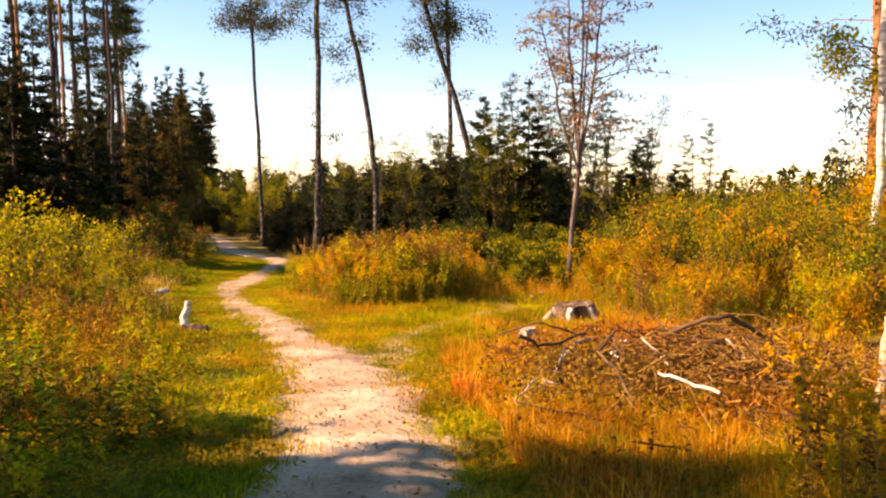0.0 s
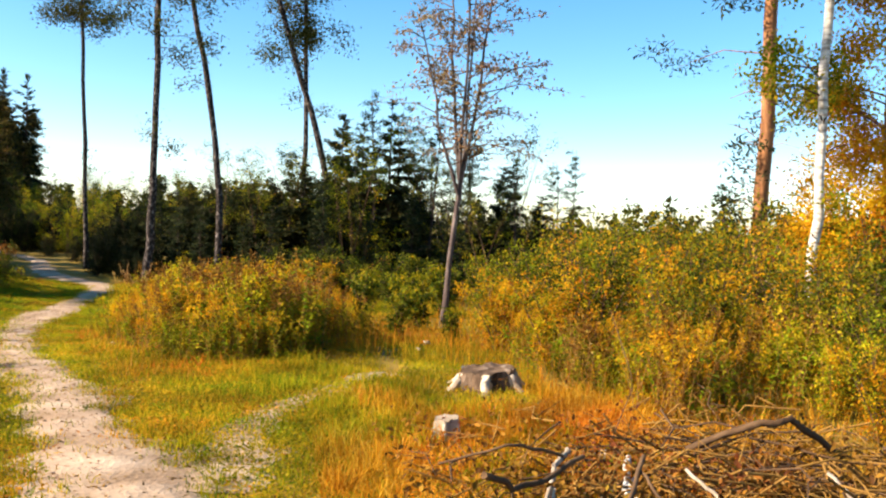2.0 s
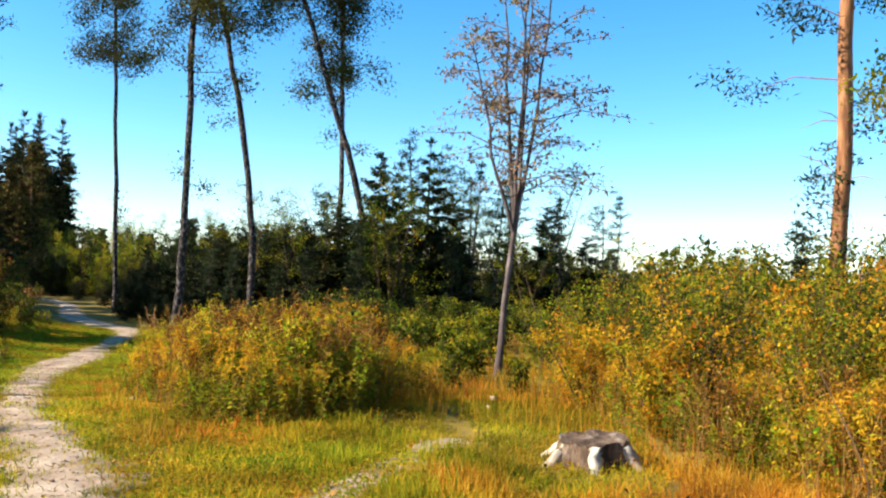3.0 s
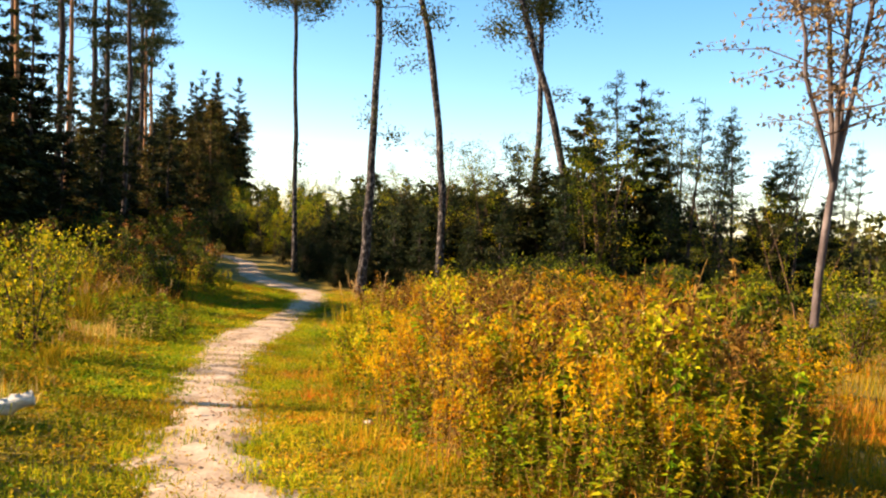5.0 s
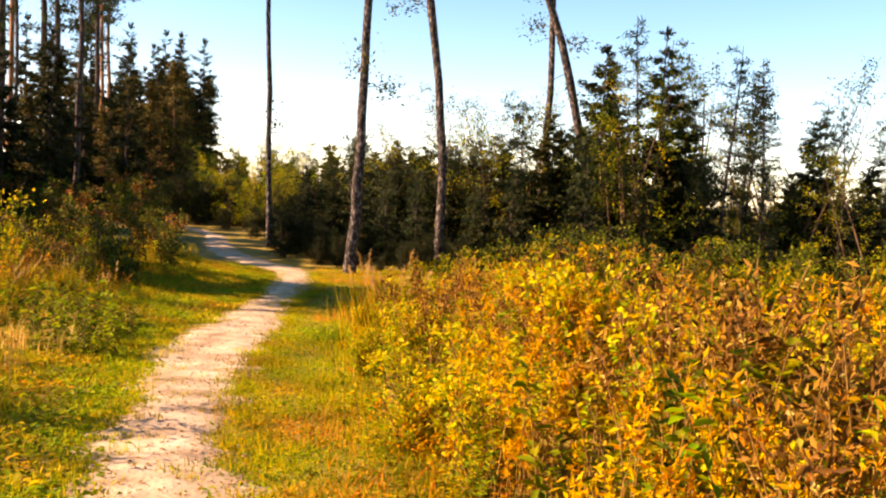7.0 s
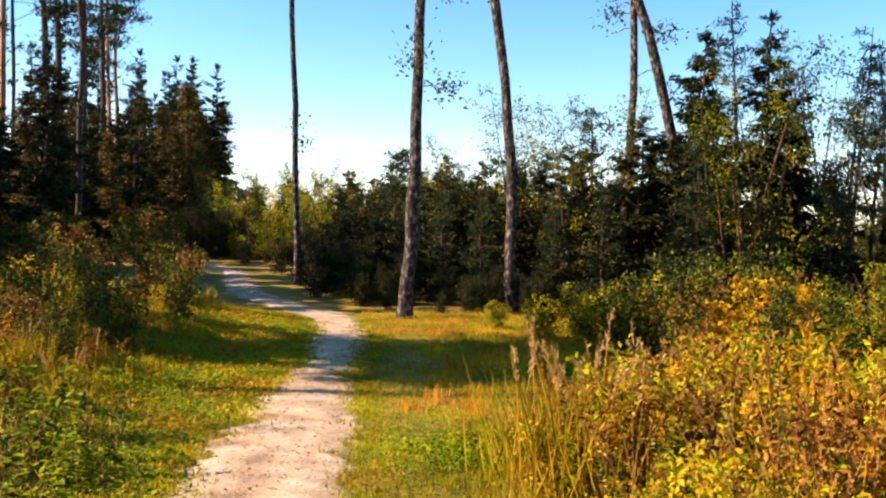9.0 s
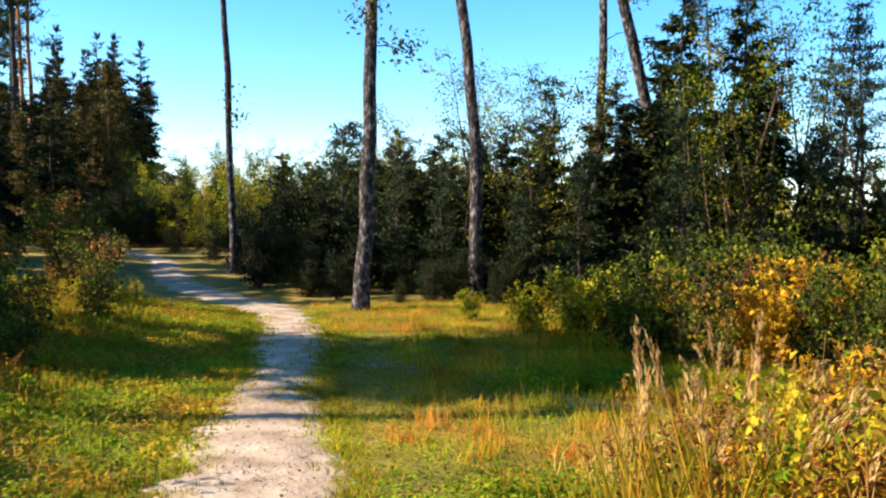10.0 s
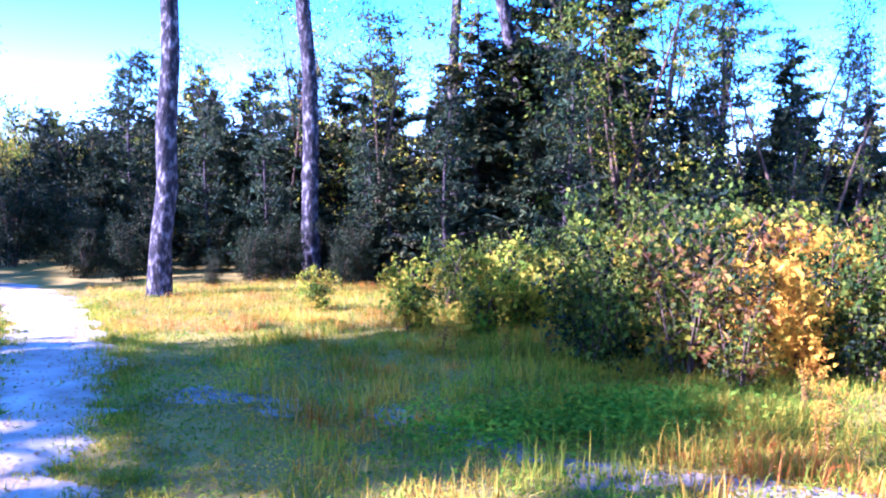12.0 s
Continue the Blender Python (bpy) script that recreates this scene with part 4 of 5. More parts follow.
FSPOTS[1] += [(-18.5, 44, 0.75), (-20.5, 46, 0.85), (-22, 43, 1.0), (-19.5, 50, 0.85), (-21.5, 54, 0.95), (-20, 60, 0.8), (-22.5, 64, 0.9), (-23.5, 70, 0.9), (-17.8, 47, 0.5), (-21, 57, 0.7), (-24.5, 78, 0.8), (-25, 90, 0.7), (-25.5, 94, 0.6), (-17.4, 36.5, 0.9), (-19.8, 39.5, 1.0), (-21.5, 41, 1.2), (-23.5, 39, 1.3), (-8.2, 4.2, 0.72), (-9.8, 3.9, 1.0), (-12.6, 2.9, 1.3), (-24, 46, 1.2)]
for i in range(50):
    y = R.uniform(42, 105)
    x = -21.5 - (y - 42) * 0.13 - R.uniform(0.5, 16)
    FSPOTS[R.choice([0, 0, 1] if y < 75 else [0, 0, 1, 2])].append((x, y, R.uniform(0.75, 1.05) * float(np.interp(y, [42, 75, 100], [0.6, 0.82, 1.0]))))
FSPOTS[2] += [(-30.2, 97, 0.95), (-32.5, 94, 0.95), (-27.2, 99, 0.85)]
for ob, spots in zip(FS, FSPOTS):
    copies(ob, spots)
def column_tree(h, spread):
    """A narrow forest tree with a bare lower trunk and uneven tiers of boughs up to a blunt top."""
    top = new("forest_tree")
    kt, kl = Kit(), Kit()
    t = np.linspace(0, 1, 8)
    kt.tube(np.stack([0.02 * h * np.sin(2.5 * t), 0.01 * h * np.sin(4 * t), t * h], 1), 0.011 * h * (1 - t) + 0.02, 7)
    for b in range(int(8 * h)):
        u = R.uniform(0.14, 1.0) ** 0.8
        az = R.uniform(0, 2 * math.pi)
        L = spread * R.uniform(0.35, 1.15) * min(1.0, 1.35 * (1.02 - u) ** 0.6)
        o = np.array([0, 0, u * h])
        e = o + np.array([math.cos(az) * L, math.sin(az) * L, L * R.uniform(-0.45, 0.15)])
        kt.tube([o, e], [0.03, 0.008], 3)
        n = 34
        w = rng.uniform(0.25, 1.1, n)
        at = o + (e - o) * w[:, None] + rng.standard_normal((n, 3)) * [0.22, 0.22, 0.12]
        kl.leaves(at, unit(n) + [0, 0, -0.35], unit(n), 0.34 * rng.uniform(0.5, 1.3, n), 0.13 * rng.uniform(0.6, 1.2, n))
    kt.build("trunk", [M_PINE_BARK], top, True)
    kl.build("crown", [M_OLIVE], top)
    return tagged(top, "narrow forest conifer with brownish sunlit boughs", "tree", "trees at the edge of the dark forest")


COLUMNS = [column_tree(11.5, 1.5), column_tree(9.5, 1.7), column_tree(13.5, 1.6)]
COLUMN_SPOTS = []
for i in range(36):
    y = 52 + 47 * i / 35
    COLUMN_SPOTS.append((-19.6 - (y - 52) * 0.145 - R.random() ** 1.5 * 3.5, y, R.uniform(0.72, 1.05) * float(np.interp(y, [52, 65, 78, 95], [0.5, 0.62, 0.82, 1.05]))))
for i, ob in enumerate(COLUMNS):
    copies(ob, COLUMN_SPOTS[i::3])

for x, y, h, r in [(-23.9, 60, 19, 0.17), (-22.6, 60, 18, 0.13), (-24.6, 57, 17, 0.1), (-22.2, 46.5, 18, 0.17), (-21.2, 45, 17, 0.13), (-27, 75, 16, 0.15), (-24.2, 66, 18, 0.16), (-26.5, 64, 20, 0.2), (-19.7, 53, 16, 0.13), (-25.5, 70, 17, 0.14), (-22, 50.5, 19, 0.18), (-20.8, 49, 18, 0.12)]:
    tagged(tall_tree("forest_pine", [(x, y, -1.6), (x + 0.1, y, h * 0.4), (x - 0.1, y, h * 0.75), (x, y, h)], r, r * 0.5, R.choice([M_PINE_BARK, M_BARK, M_BARK]), 20, M_PINE_NEEDLE, 0.66 if y < 56 else 0.45, 2.1, 56, 0.3, 0.08, low_twigs=10, puff=0.45, flat=0.25), "tall forest pine with a bare reddish trunk", "tree", "pines of the dark forest")

# unseen pines, added and sized only to throw trunk and crown shadows
for x, y, h, r, c in [(-18, 15.0, 21, 0.14, 0.86), (-19.5, 25.8, 21, 0.14, 0.86), (-21.2, 29.2, 9.8, 0.14, 0.5), (-22.4, 27.6, 10.3, 0.14, 0.7)]:
    tagged(tall_tree("forest_pine", [(x, y, -0.8), (x + 0.1, y, h * 0.4), (x - 0.1, y, h * 0.75), (x, y, h)], r, r * 0.5, M_PINE_BARK, 22 if c > 0.8 else 32, M_PINE_NEEDLE, c, 2.6 if c > 0.8 else 1.6, 40 if c > 0.8 else 24, 0.5 if c > 0.8 else 0.42, 0.26, puff=0.7 if c > 0.8 else 0.45), "out-of-view pine added on the left to cast shade over the trail", "tree", "pines of the dark forest")

# ---- far woods ----
far_kit = Kit()
far_trunks = Kit()
for i in range(900):
    a = R.uniform(-0.3, 1.15)
    d = R.uniform(105, 190)
    x, y = d * math.sin(a), d * math.cos(a)
    if x < -16 and y < 150:
        continue
    h = R.uniform(7, 11.5) if x > 8 else R.uniform(3.5, 6.5)
    z = float(height(x, y))
    n = 110
    t = rng.uniform(0.1, 1, n)
    r = ((1.05 - t) * h * 0.2 + 0.25) * rng.uniform(0.3, 1.2, n)
    az = rng.uniform(0, 2 * np.pi, n)
    at = np.stack([x + r * np.cos(az), y + r * np.sin(az), z + t * h], 1)
    far_kit.leaves(at, unit(n) + [0, 0, -0.4], unit(n), rng.uniform(0.5, 1.2, n), rng.uniform(0.3, 0.7, n))
    far_trunks.tube([(x, y, z), (x, y, z + h * 0.9)], [0.12, 0.04], 4)
far_wood = tagged(far_kit.build("far_wood", [M_FAR]), "distant dull green mixed wood on the horizon", "woods", kind="stuff")
tagged(far_trunks.build("far_trunks", [M_BARK]), "thin dark trunks of the distant wood", "woods", kind="stuff")


# ---- stumps, logs and fallen branches ----
def root_stump(x, y, r, h, wood=M_STUMP):
    """A cut stump with flaring, ridged roots."""
    top = new("tree_stump")
    top.matrix_basis = pose(x, y, float(height(x, y)) - 0.03, 0, 0, 20)
    k = Kit()
    n = 40
    ang = np.arange(n) * 2 * np.pi / n
    rings = []
    for f in (0, 0.15, 0.35, 0.6, 0.85, 1.0):
        flare = 0.9 + 0.6 * (1 - f) ** 2 * (0.55 + 0.45 * np.cos(ang * 6 + 0.5)) + 0.06 * np.cos(ang * 6 + 0.5) + 0.03 * rng.standard_normal(n)
        rings.append(np.stack([np.cos(ang) * r * flare, np.sin(ang) * r * flare, np.full(n, h * f) + (0.08 * r * np.cos(ang) + 0.05 * r * rng.standard_normal(n) if f == 1 else 0)], 1))
    v = np.concatenate(rings)
    i, j = np.meshgrid(np.arange(5), np.arange(n), indexing="ij")
    q = np.stack([i * n + j, i * n + (j + 1) % n, (i + 1) * n + (j + 1) % n, (i + 1) * n + j], -1).reshape(-1, 4)
    k.add(v, q, np.full(len(q), 4))
    k.build("stump_body", [wood], top, True)
    c = Kit()
    c.add(rings[-1] * [0.99, 0.99, 1] + [0, 0, 0.003], np.arange(n), [n])
    c.build("cut_face", [wood], top)
    for a in np.arange(6) * math.pi / 3 - 0.08:
        d = np.array([math.cos(a), math.sin(a), 0])
        s = np.linspace(0, 1, 5)
        kr = Kit()
        kr.tube(d * (r * (0.86 + 0.85 * s ** 1.3))[:, None] + np.array([0, 0, 1]) * (h * 0.97 * (1 - s) ** 1.2 - 0.02)[:, None], np.linspace(0.05, 0.03, 5) * r / 0.26, 6, 0, 0.12)
        kr.build("root", [M_ROOT], top, True)
    return top


tagged(root_stump(1.72, 11.4, 0.27, 0.21), "weathered grey stump with flaring roots in dry grass", "stump")
tagged(root_stump(0.98, 9.3, 0.085, 0.2, M_PALE), "small pale cut stump in dry golden grass", "stump")


def stick(name, pts, r0, r1, mat, label, category="branch", lift=0.0, group=""):
    """A fallen branch through points given as x, y and height over the ground."""
    k = Kit()
    p = np.array([(x, y, float(height(x, y)) + z + lift) for x, y, z in pts])
    o = p[0].copy()
    u = np.linspace(0, 1, 10)
    q = along_path(p - o, u)
    q[1:-1] += (0.5 if r0 < 0.035 else 0.12) * r0 * rng.standard_normal((8, 3))
    k.tube(q, np.linspace(r0, r1, 10), 7, 0, 0.08)
    ob = k.build(name, [mat], None, True)
    ob.location = o
    return tagged(ob, label, category, group)


stick("birch_log", [(-4.1, 14.26, 0.2), (-4.3, 14.2, 0.11), (-4.6, 14.1, 0.02)], 0.05, 0.055, M_BIRCH_BARK, "white birch log lying in the grass of the bank", "log")
stick("birch_stub", [(-2.72, 10.62, -0.03), (-2.76, 10.62, 0.12), (-2.73, 10.6, 0.22), (-2.7, 10.6, 0.34)], 0.05, 0.035, M_BIRCH_BARK, "broken white birch stub standing in grass", "stump")
stick("birch_stub", [(2.83, 6.1, -0.05), (2.84, 6.1, 0.2), (2.86, 6.1, 0.45), (2.87, 6.1, 0.6)], 0.045, 0.038, M_PALE, "weathered pale stub standing beside the brush pile", "stump")
stick("dark_log", [(-2.74, 10.5, 0.04), (-2.45, 10.42, 0.04)], 0.055, 0.05, M_BARK, "dark rotten log end beside a birch stub", "log")
FALLEN = [
    ([(1.95, 7.9, 0.26), (2.2, 7.8, 0.38), (2.43, 7.76, 0.42), (2.72, 7.84, 0.26)], 0.028, 0.03, M_TWIG, "thick dark bent branch on the brush pile"),
    ([(1.5, 6.2, 0.29), (1.63, 6.09, 0.26), (1.79, 5.91, 0.22)], 0.014, 0.019, M_BIRCH_BARK, "pale straight birch branch on the brush pile"),
    ([(1.43, 7.2, 0.42), (1.25, 6.9, 0.32), (1.27, 6.4, 0.28), (1.3, 5.95, 0.16)], 0.016, 0.011, M_TWIG, "forked brown dead branch"),
    ([(1.65, 7.9, 0.24), (1.56, 7.7, 0.24), (1.45, 7.4, 0.22), (1.47, 7.2, 0.18)], 0.022, 0.02, M_BIRCH_BARK, "forked pale birch branch on the brush pile"),
    ([(1.45, 7.4, 0.22), (1.62, 7.7, 0.22)], 0.02, 0.016, M_BIRCH_BARK, "short side limb of a pale birch branch"),
    ([(1.4, 8.1, 0.24), (1.2, 7.7, 0.26), (1.0, 7.15, 0.16)], 0.024, 0.018, M_PALE, "pale crooked branch on the brush pile"),
    ([(1.38, 7.1, 0.38), (1.42, 6.8, 0.26)], 0.011, 0.008, M_TWIG, "forked brown dead branch"),
    ([(0.7, 6.95, 0.43), (0.85, 7.1, 0.33), (1.0, 7.2, 0.33), (1.24, 7.4, 0.38)], 0.022, 0.018, M_TWIG, "dark crooked branch on the brush pile"),
    ([(0.58, 7.25, 0.4), (0.87, 7.15, 0.5), (1.18, 7.5, 0.36)], 0.009, 0.013, M_TWIG, "thin dark arched branch on the brush pile"),
    ([(1.05, 7.2, 0.3), (1.0, 7.1, 0.16), (0.85, 6.8, 0.1), (0.6, 6.2, 0.03)], 0.015, 0.009, M_PALE, "thin pale dead branch"),
    ([(0.62, 6.25, 0.1), (0.8, 6.72, 0.17), (0.93, 6.62, 0.15)], 0.01, 0.008, M_PALE, "short pale dead branch"),
    ([(2.6, 7.3, 0.4), (2.78, 7.2, 0.4), (2.74, 7.1, 0.14)], 0.016, 0.012, M_TWIG, "short brown dead branch"),
    ([(2.2, 7.1, 0.36), (2.32, 6.9, 0.2)], 0.013, 0.01, M_PALE, "short pale dead branch"),
    ([(1.62, 7.2, 0.36), (1.75, 6.9, 0.2)], 0.013, 0.011, M_PALE, "short pale dead branch"),
    ([(1.7, 8.3, 0.2), (1.95, 8.6, 0.5), (1.9, 8.9, 0.9)], 0.006, 0.004, M_TWIG, "thin dry twig standing up from the grass"),
]
for pts, r0, r1, mat, label in FALLEN:
    stick("fallen_branch", pts, r0 * 0.64, r1 * 0.6, mat, label, group="fallen branches")

# brush pile: single twigs on a few shared meshes, and a finer tangle below them
brush = new("brush_pile")
brush.matrix_basis = pose(2.2, 7.4, float(height(2.2, 7.4)))
twig_kinds = []
for i in range(14):
    k = Kit()
    ln, bend = R.uniform(0.25, 0.75), R.uniform(-0.09, 0.09)
    k.tube([(-ln / 2, 0, 0), (-ln / 6, bend, 0.02), (ln / 5, -bend * 0.4, 0.03), (ln / 2, bend * 0.5, 0)], [0.007, 0.006, 0.004, 0.002], 5, 0, 0.1)
    k.tube([(ln / 8, 0, 0.02), (ln / 3, bend + 0.06, 0.06)], [0.004, 0.0015], 4)
    proto = k.build("twig", [R.choice([M_TWIG, M_TWIG, M_STEM])], brush, True)
    twig_kinds.append(proto)
tangle = Kit()
count = 0
for i in range(900):
    x, y = R.gauss(2.2, 0.85), R.gauss(7.4, 0.8)
    if x < 0.7:
        continue
    z = R.uniform(0.03, 0.34) * max(0.15, 1 - abs(x - 2.2) / 2.2)
    o = np.array([x - 2.2, y - 7.4, float(height(x, y)) - float(height(2.2, 7.4)) + z])
    if count < 290:
        proto = twig_kinds[count % 14]
        ob = proto if count < 14 else new("twig", proto.data)
        ob.parent = brush
        ob.matrix_basis = pose(o[0], o[1], o[2], R.uniform(-20, 20), R.uniform(-18, 18), R.uniform(0, 360))
        count += 1
        continue
    a, ln = R.uniform(0, math.pi), R.uniform(0.15, 0.55)
    d = np.array([math.cos(a) * ln, math.sin(a) * ln * 0.6, R.uniform(-0.25, 0.25)])
    tangle.tube([o - d / 2, o + rng.standard_normal(3) * 0.05, o + d / 2], [0.006, 0.005, 0.002], 4)
tagged(tangle.build("twig_tangle", [M_STEM], brush), kind="stuff")
tagged(brush, "tangled pile of brown dead twigs in dry grass", "brush")
n = 8000
px, py = rng.normal(1.9, 1.0, n), rng.normal(7.2, 0.9, n)
keep = px > 0.45
px, py = px[keep], py[keep]
n = len(px)
litter = Kit()
litter.leaves(np.stack([px, py, height(px, py) + rng.uniform(0.02, 0.3, n)], 1), unit(n) * [1, 1, 0.8], unit(n) * 0.7 + [0, 0, 1], rng.uniform(0.025, 0.06, n), rng.uniform(0.012, 0.032, n))
tagged(litter.build("dead_leaves", [M_BROWN]), "curled brown dead leaves on the brush pile", "leaves", kind="stuff")


# ---- tall reed grass with plumes ----
def reed(h, n):
    top = new("reed_grass")
    ks, kp = Kit(), Kit()
    for i in range(n):
        p = stem_path(h * R.uniform(0.7, 1.05), R.uniform(0.05, 0.3), 6, R.uniform(0, 0.3))
        p[:, :2] += np.array([R.gauss(0, 0.12), R.gauss(0, 0.12)])
        ks.tube(p, np.linspace(0.004, 0.0015, 6), 3)
        m = 44
        t = rng.uniform(0.8, 1.0, m)
        at = along_path(p, t) + rng.standard_normal((m, 3)) * 0.008
        kp.leaves(at, (p[-1] - p[-2]) / np.linalg.norm(p[-1] - p[-2]) + 0.35 * unit(m), unit(m), 0.042, 0.007)
    m = n * 20
    a = rng.uniform(0, 2 * np.pi, m)
    at = np.stack([rng.normal(0, 0.14, m), rng.normal(0, 0.14, m), rng.uniform(0, 0.15, m)], 1)
    kb = Kit()
    kb.leaves(at, np.stack([np.cos(a) * 0.45, np.sin(a) * 0.35, np.ones(m)], 1), unit(m) * [1, 1, 0.1], h * rng.uniform(0.3, 0.75, m), 0.012)
    tagged(ks.build("stem_tangle", [M_DRY], top), kind="stuff")
    tagged(kp.build("plume_heads", [M_PLUME], top), kind="stuff")
    tagged(kb.build("foliage", [M_TURF], top), kind="stuff")
    return tagged(top, "tall dry reed grass with feathery plumes", "grass", "reed clumps beside the trail")


reeds = [reed(1.1, 5), reed(0.95, 7)]
copies(reeds[0], [(-2.6, 25.0, 0.8), (-2.35, 24.6, 0.9), (-2.1, 24.9, 0.9), (-2.2, 21.9, 0.95), (-3.4, 22.6, 1.1), (-3.22, 22.35, 1.1), (-3.05, 22.55, 1.15)])
copies(reeds[1], [(-2.55, 24.5, 0.7), (-2.3, 24.2, 0.7), (-7.6, 22.5, 0.8), (-8.0, 24.0, 0.8), (-7.3, 24.8, 0.7), (-8.3, 26, 0.8), (-5.6, 17.5, 0.5)])
tx_, ty_ = rng.normal(-2.5, 0.26, 3600), rng.normal(24.7, 0.26, 3600)

# ---- grass ----
def scatter(n, x0, x1, y0, y1):
    return rng.uniform(x0, x1, n), rng.uniform(y0, y1, n)


def in_thicket(x, y):
    lo = np.interp(y, [13.2, 14.5, 16, 20, 23.5], [-1.1, -1.9, -2.35, -3.2, -3.5])
    hi = np.interp(y, [13.2, 14.5, 17, 20, 23.5], [-0.2, 0.5, 1.1, 0.8, -1.5])
    return (x > lo + 0.2) & (x < hi - 0.1) & (y > 13.3) & (y < 23.5)


# short turf on both sides of the trail
u, y = rng.uniform(-1, 1, 330000), 3 + 34 * rng.random(330000) ** 1.15
x = trail_x(y) + u * (0.3 + np.interp(y, [3, 9, 13, 20, 26, 37], [2.6, 2.8, 2.6, 2.6, 4.0, 5.5]))
d = off_trail(x, y)
ok = (d > 0.02 + 0.15 * rng.standard_normal(len(x)) + 0.16 * wave(2 * x, 2 * y)) & ~in_thicket(x, y)
side_gap = np.abs(x - np.interp(y, [9.5, 10.7, 11.7, 13.7], [-0.35, -0.05, 0.35, 1.8])) < 0.19
ok &= ~(side_gap & (y > 9.3) & (y < 13.7) & (rng.random(len(x)) < 0.8))
track_gap = np.abs(x - np.interp(y, [25.6, 26.65, 27.35, 28.1, 28.9, 29.3, 29.7], [-1.2, -2.15, -2.75, -3.3, -3.85, -4.4, -5.1])) < 0.16
ok &= ~(track_gap & (y > 25.6) & (y < 29.7) & (rng.random(len(x)) < 0.85))
x, y, d = x[ok], y[ok], d[ok]
tall = np.clip(d / 1.6, 0, 1)
blades("lawn_grass", x, y, (0.035 + 0.06 * tall) * np.clip(0.9 + 1.1 * wave(4.3 * x, 4.9 * y), 0.35, 2) * np.where((y > 24) & (x > trail_x(y)), 0.6, 1) * rng.uniform(0.5, 1.6, len(x)), rng.uniform(0.004, 0.009, len(x)), M_LAWN, "short trodden yellow-green turf along the path", 0.7)

# grass before the bushes where the shade of the wood begins
vx, vy = scatter(130000, -2.7, 4.5, 24.4, 32.6)
ok = (rng.random(len(vx)) < np.clip((vx + 2.7) / 1.6, 0, 1) * (0.7 + 0.5 * wave(1.2 * vx, 1.4 * vy))) & (np.abs(vx - np.interp(vy, [25.6, 26.65, 27.35, 28.1], [-1.2, -2.15, -2.75, -3.3])) > 0.15)
vx, vy = vx[ok], vy[ok]
blades("shaded_grass", vx, vy, 0.11 * rng.uniform(0.4, 1.6, len(vx)) * (1.2 + 0.9 * wave(0.9 * vx, 1.1 * vy)), rng.uniform(0.005, 0.01, len(vx)), M_LAWN, "uneven green grass at the foot of the bushes", 0.7)

# turf of the clearing between thicket and stump
qx, qy = scatter(70000, -1.2, 3.4, 9.2, 17.5)
ok = ~in_thicket(qx, qy) & (qx < np.interp(qy, [9, 11, 13, 17.5], [1.0, 2.2, 2.6, 2.4])) & (np.abs(qx - np.interp(qy, [9.7, 10.7, 11.7, 12.6], [-0.35, -0.05, 0.35, 1.05])) > 0.24 * rng.random(len(qx)))
qx, qy = qx[ok], qy[ok]
blades("clearing_grass", qx, qy, 0.065 * rng.uniform(0.4, 1.5, len(qx)), rng.uniform(0.004, 0.009, len(qx)), M_TURF, "short golden-olive grass of the clearing", 0.8)

# golden dry grass before the brush pile and round the thicket
gx_, gy_ = scatter(120000, 0.15, 4.2, 3.6, 11.5)
ok = (off_trail(gx_, gy_) > 0.35 + 0.25 * wave(gx_, gy_)) & (gx_ > 0.0 + 0.5 * (gy_ > 9.5)) & (np.hypot(gx_ - 1.5, gy_ - 10.7) > 0.55) & (rng.random(len(gx_)) < (0.55 + 0.6 * wave(1.3 * gx_, 1.7 * gy_)) * np.clip((4.2 - gx_ + 0.5 * wave(gx_, 2 * gy_)) / 1.1, 0, 1) * np.clip((11.5 - gy_) / 0.8, 0, 1))
ex, ey = scatter(52000, -5.2, 2.6, 12, 31)
edge = (ex > np.interp(ey, [12, 14.5, 16, 20, 24, 31], [-1.6, -2.35, -2.85, -3.6, -3.9, -4.4])) & (rng.random(len(ex)) < np.where(in_thicket(ex, ey), 0.2, 0.6) + 0.6 * wave(1.1 * ex, 0.9 * ey)) & ~((ey < 14) & (ex > -0.6)) & ((ey < 24.6) | (rng.random(len(ex)) < 0.06))
fx, fy = scatter(9000, -6.0, 0.5, 32.2, 36.5)
fk = (fx > trail_x(fy) + 0.5)
x, y = np.concatenate([gx_[ok], ex[edge], fx[fk]]), np.concatenate([gy_[ok], ey[edge], fy[fk]])
blades("dry_grass", x, y, rng.uniform(0.07, 0.26, len(x)) * (0.75 + 0.5 * wave(5 * x, 4.4 * y)) * np.where(y > 30, 0.7, 1), rng.uniform(0.004, 0.008, len(x)), M_DRY, "long dry golden-orange grass", 0.95)

blades("tall_dry_grass", tx_, ty_, rng.uniform(0.12, 0.42, len(tx_)), rng.uniform(0.005, 0.01, len(tx_)), M_STRAW, "tall straw-coloured grass clump beside the trail", 0.4)

bx, by = np.concatenate([rng.normal(-7.3, 0.7, 4200), rng.normal(-4.4, 0.7, 5200)]), np.concatenate([rng.normal(21.3, 1.5, 4200), rng.normal(12.8, 1.3, 5200)])
bk = (bx < trail_x(by) - 1.2) & (wave(2.3 * bx, 2.1 * by) > 0.0)
bx, by = bx[bk], by[bk]
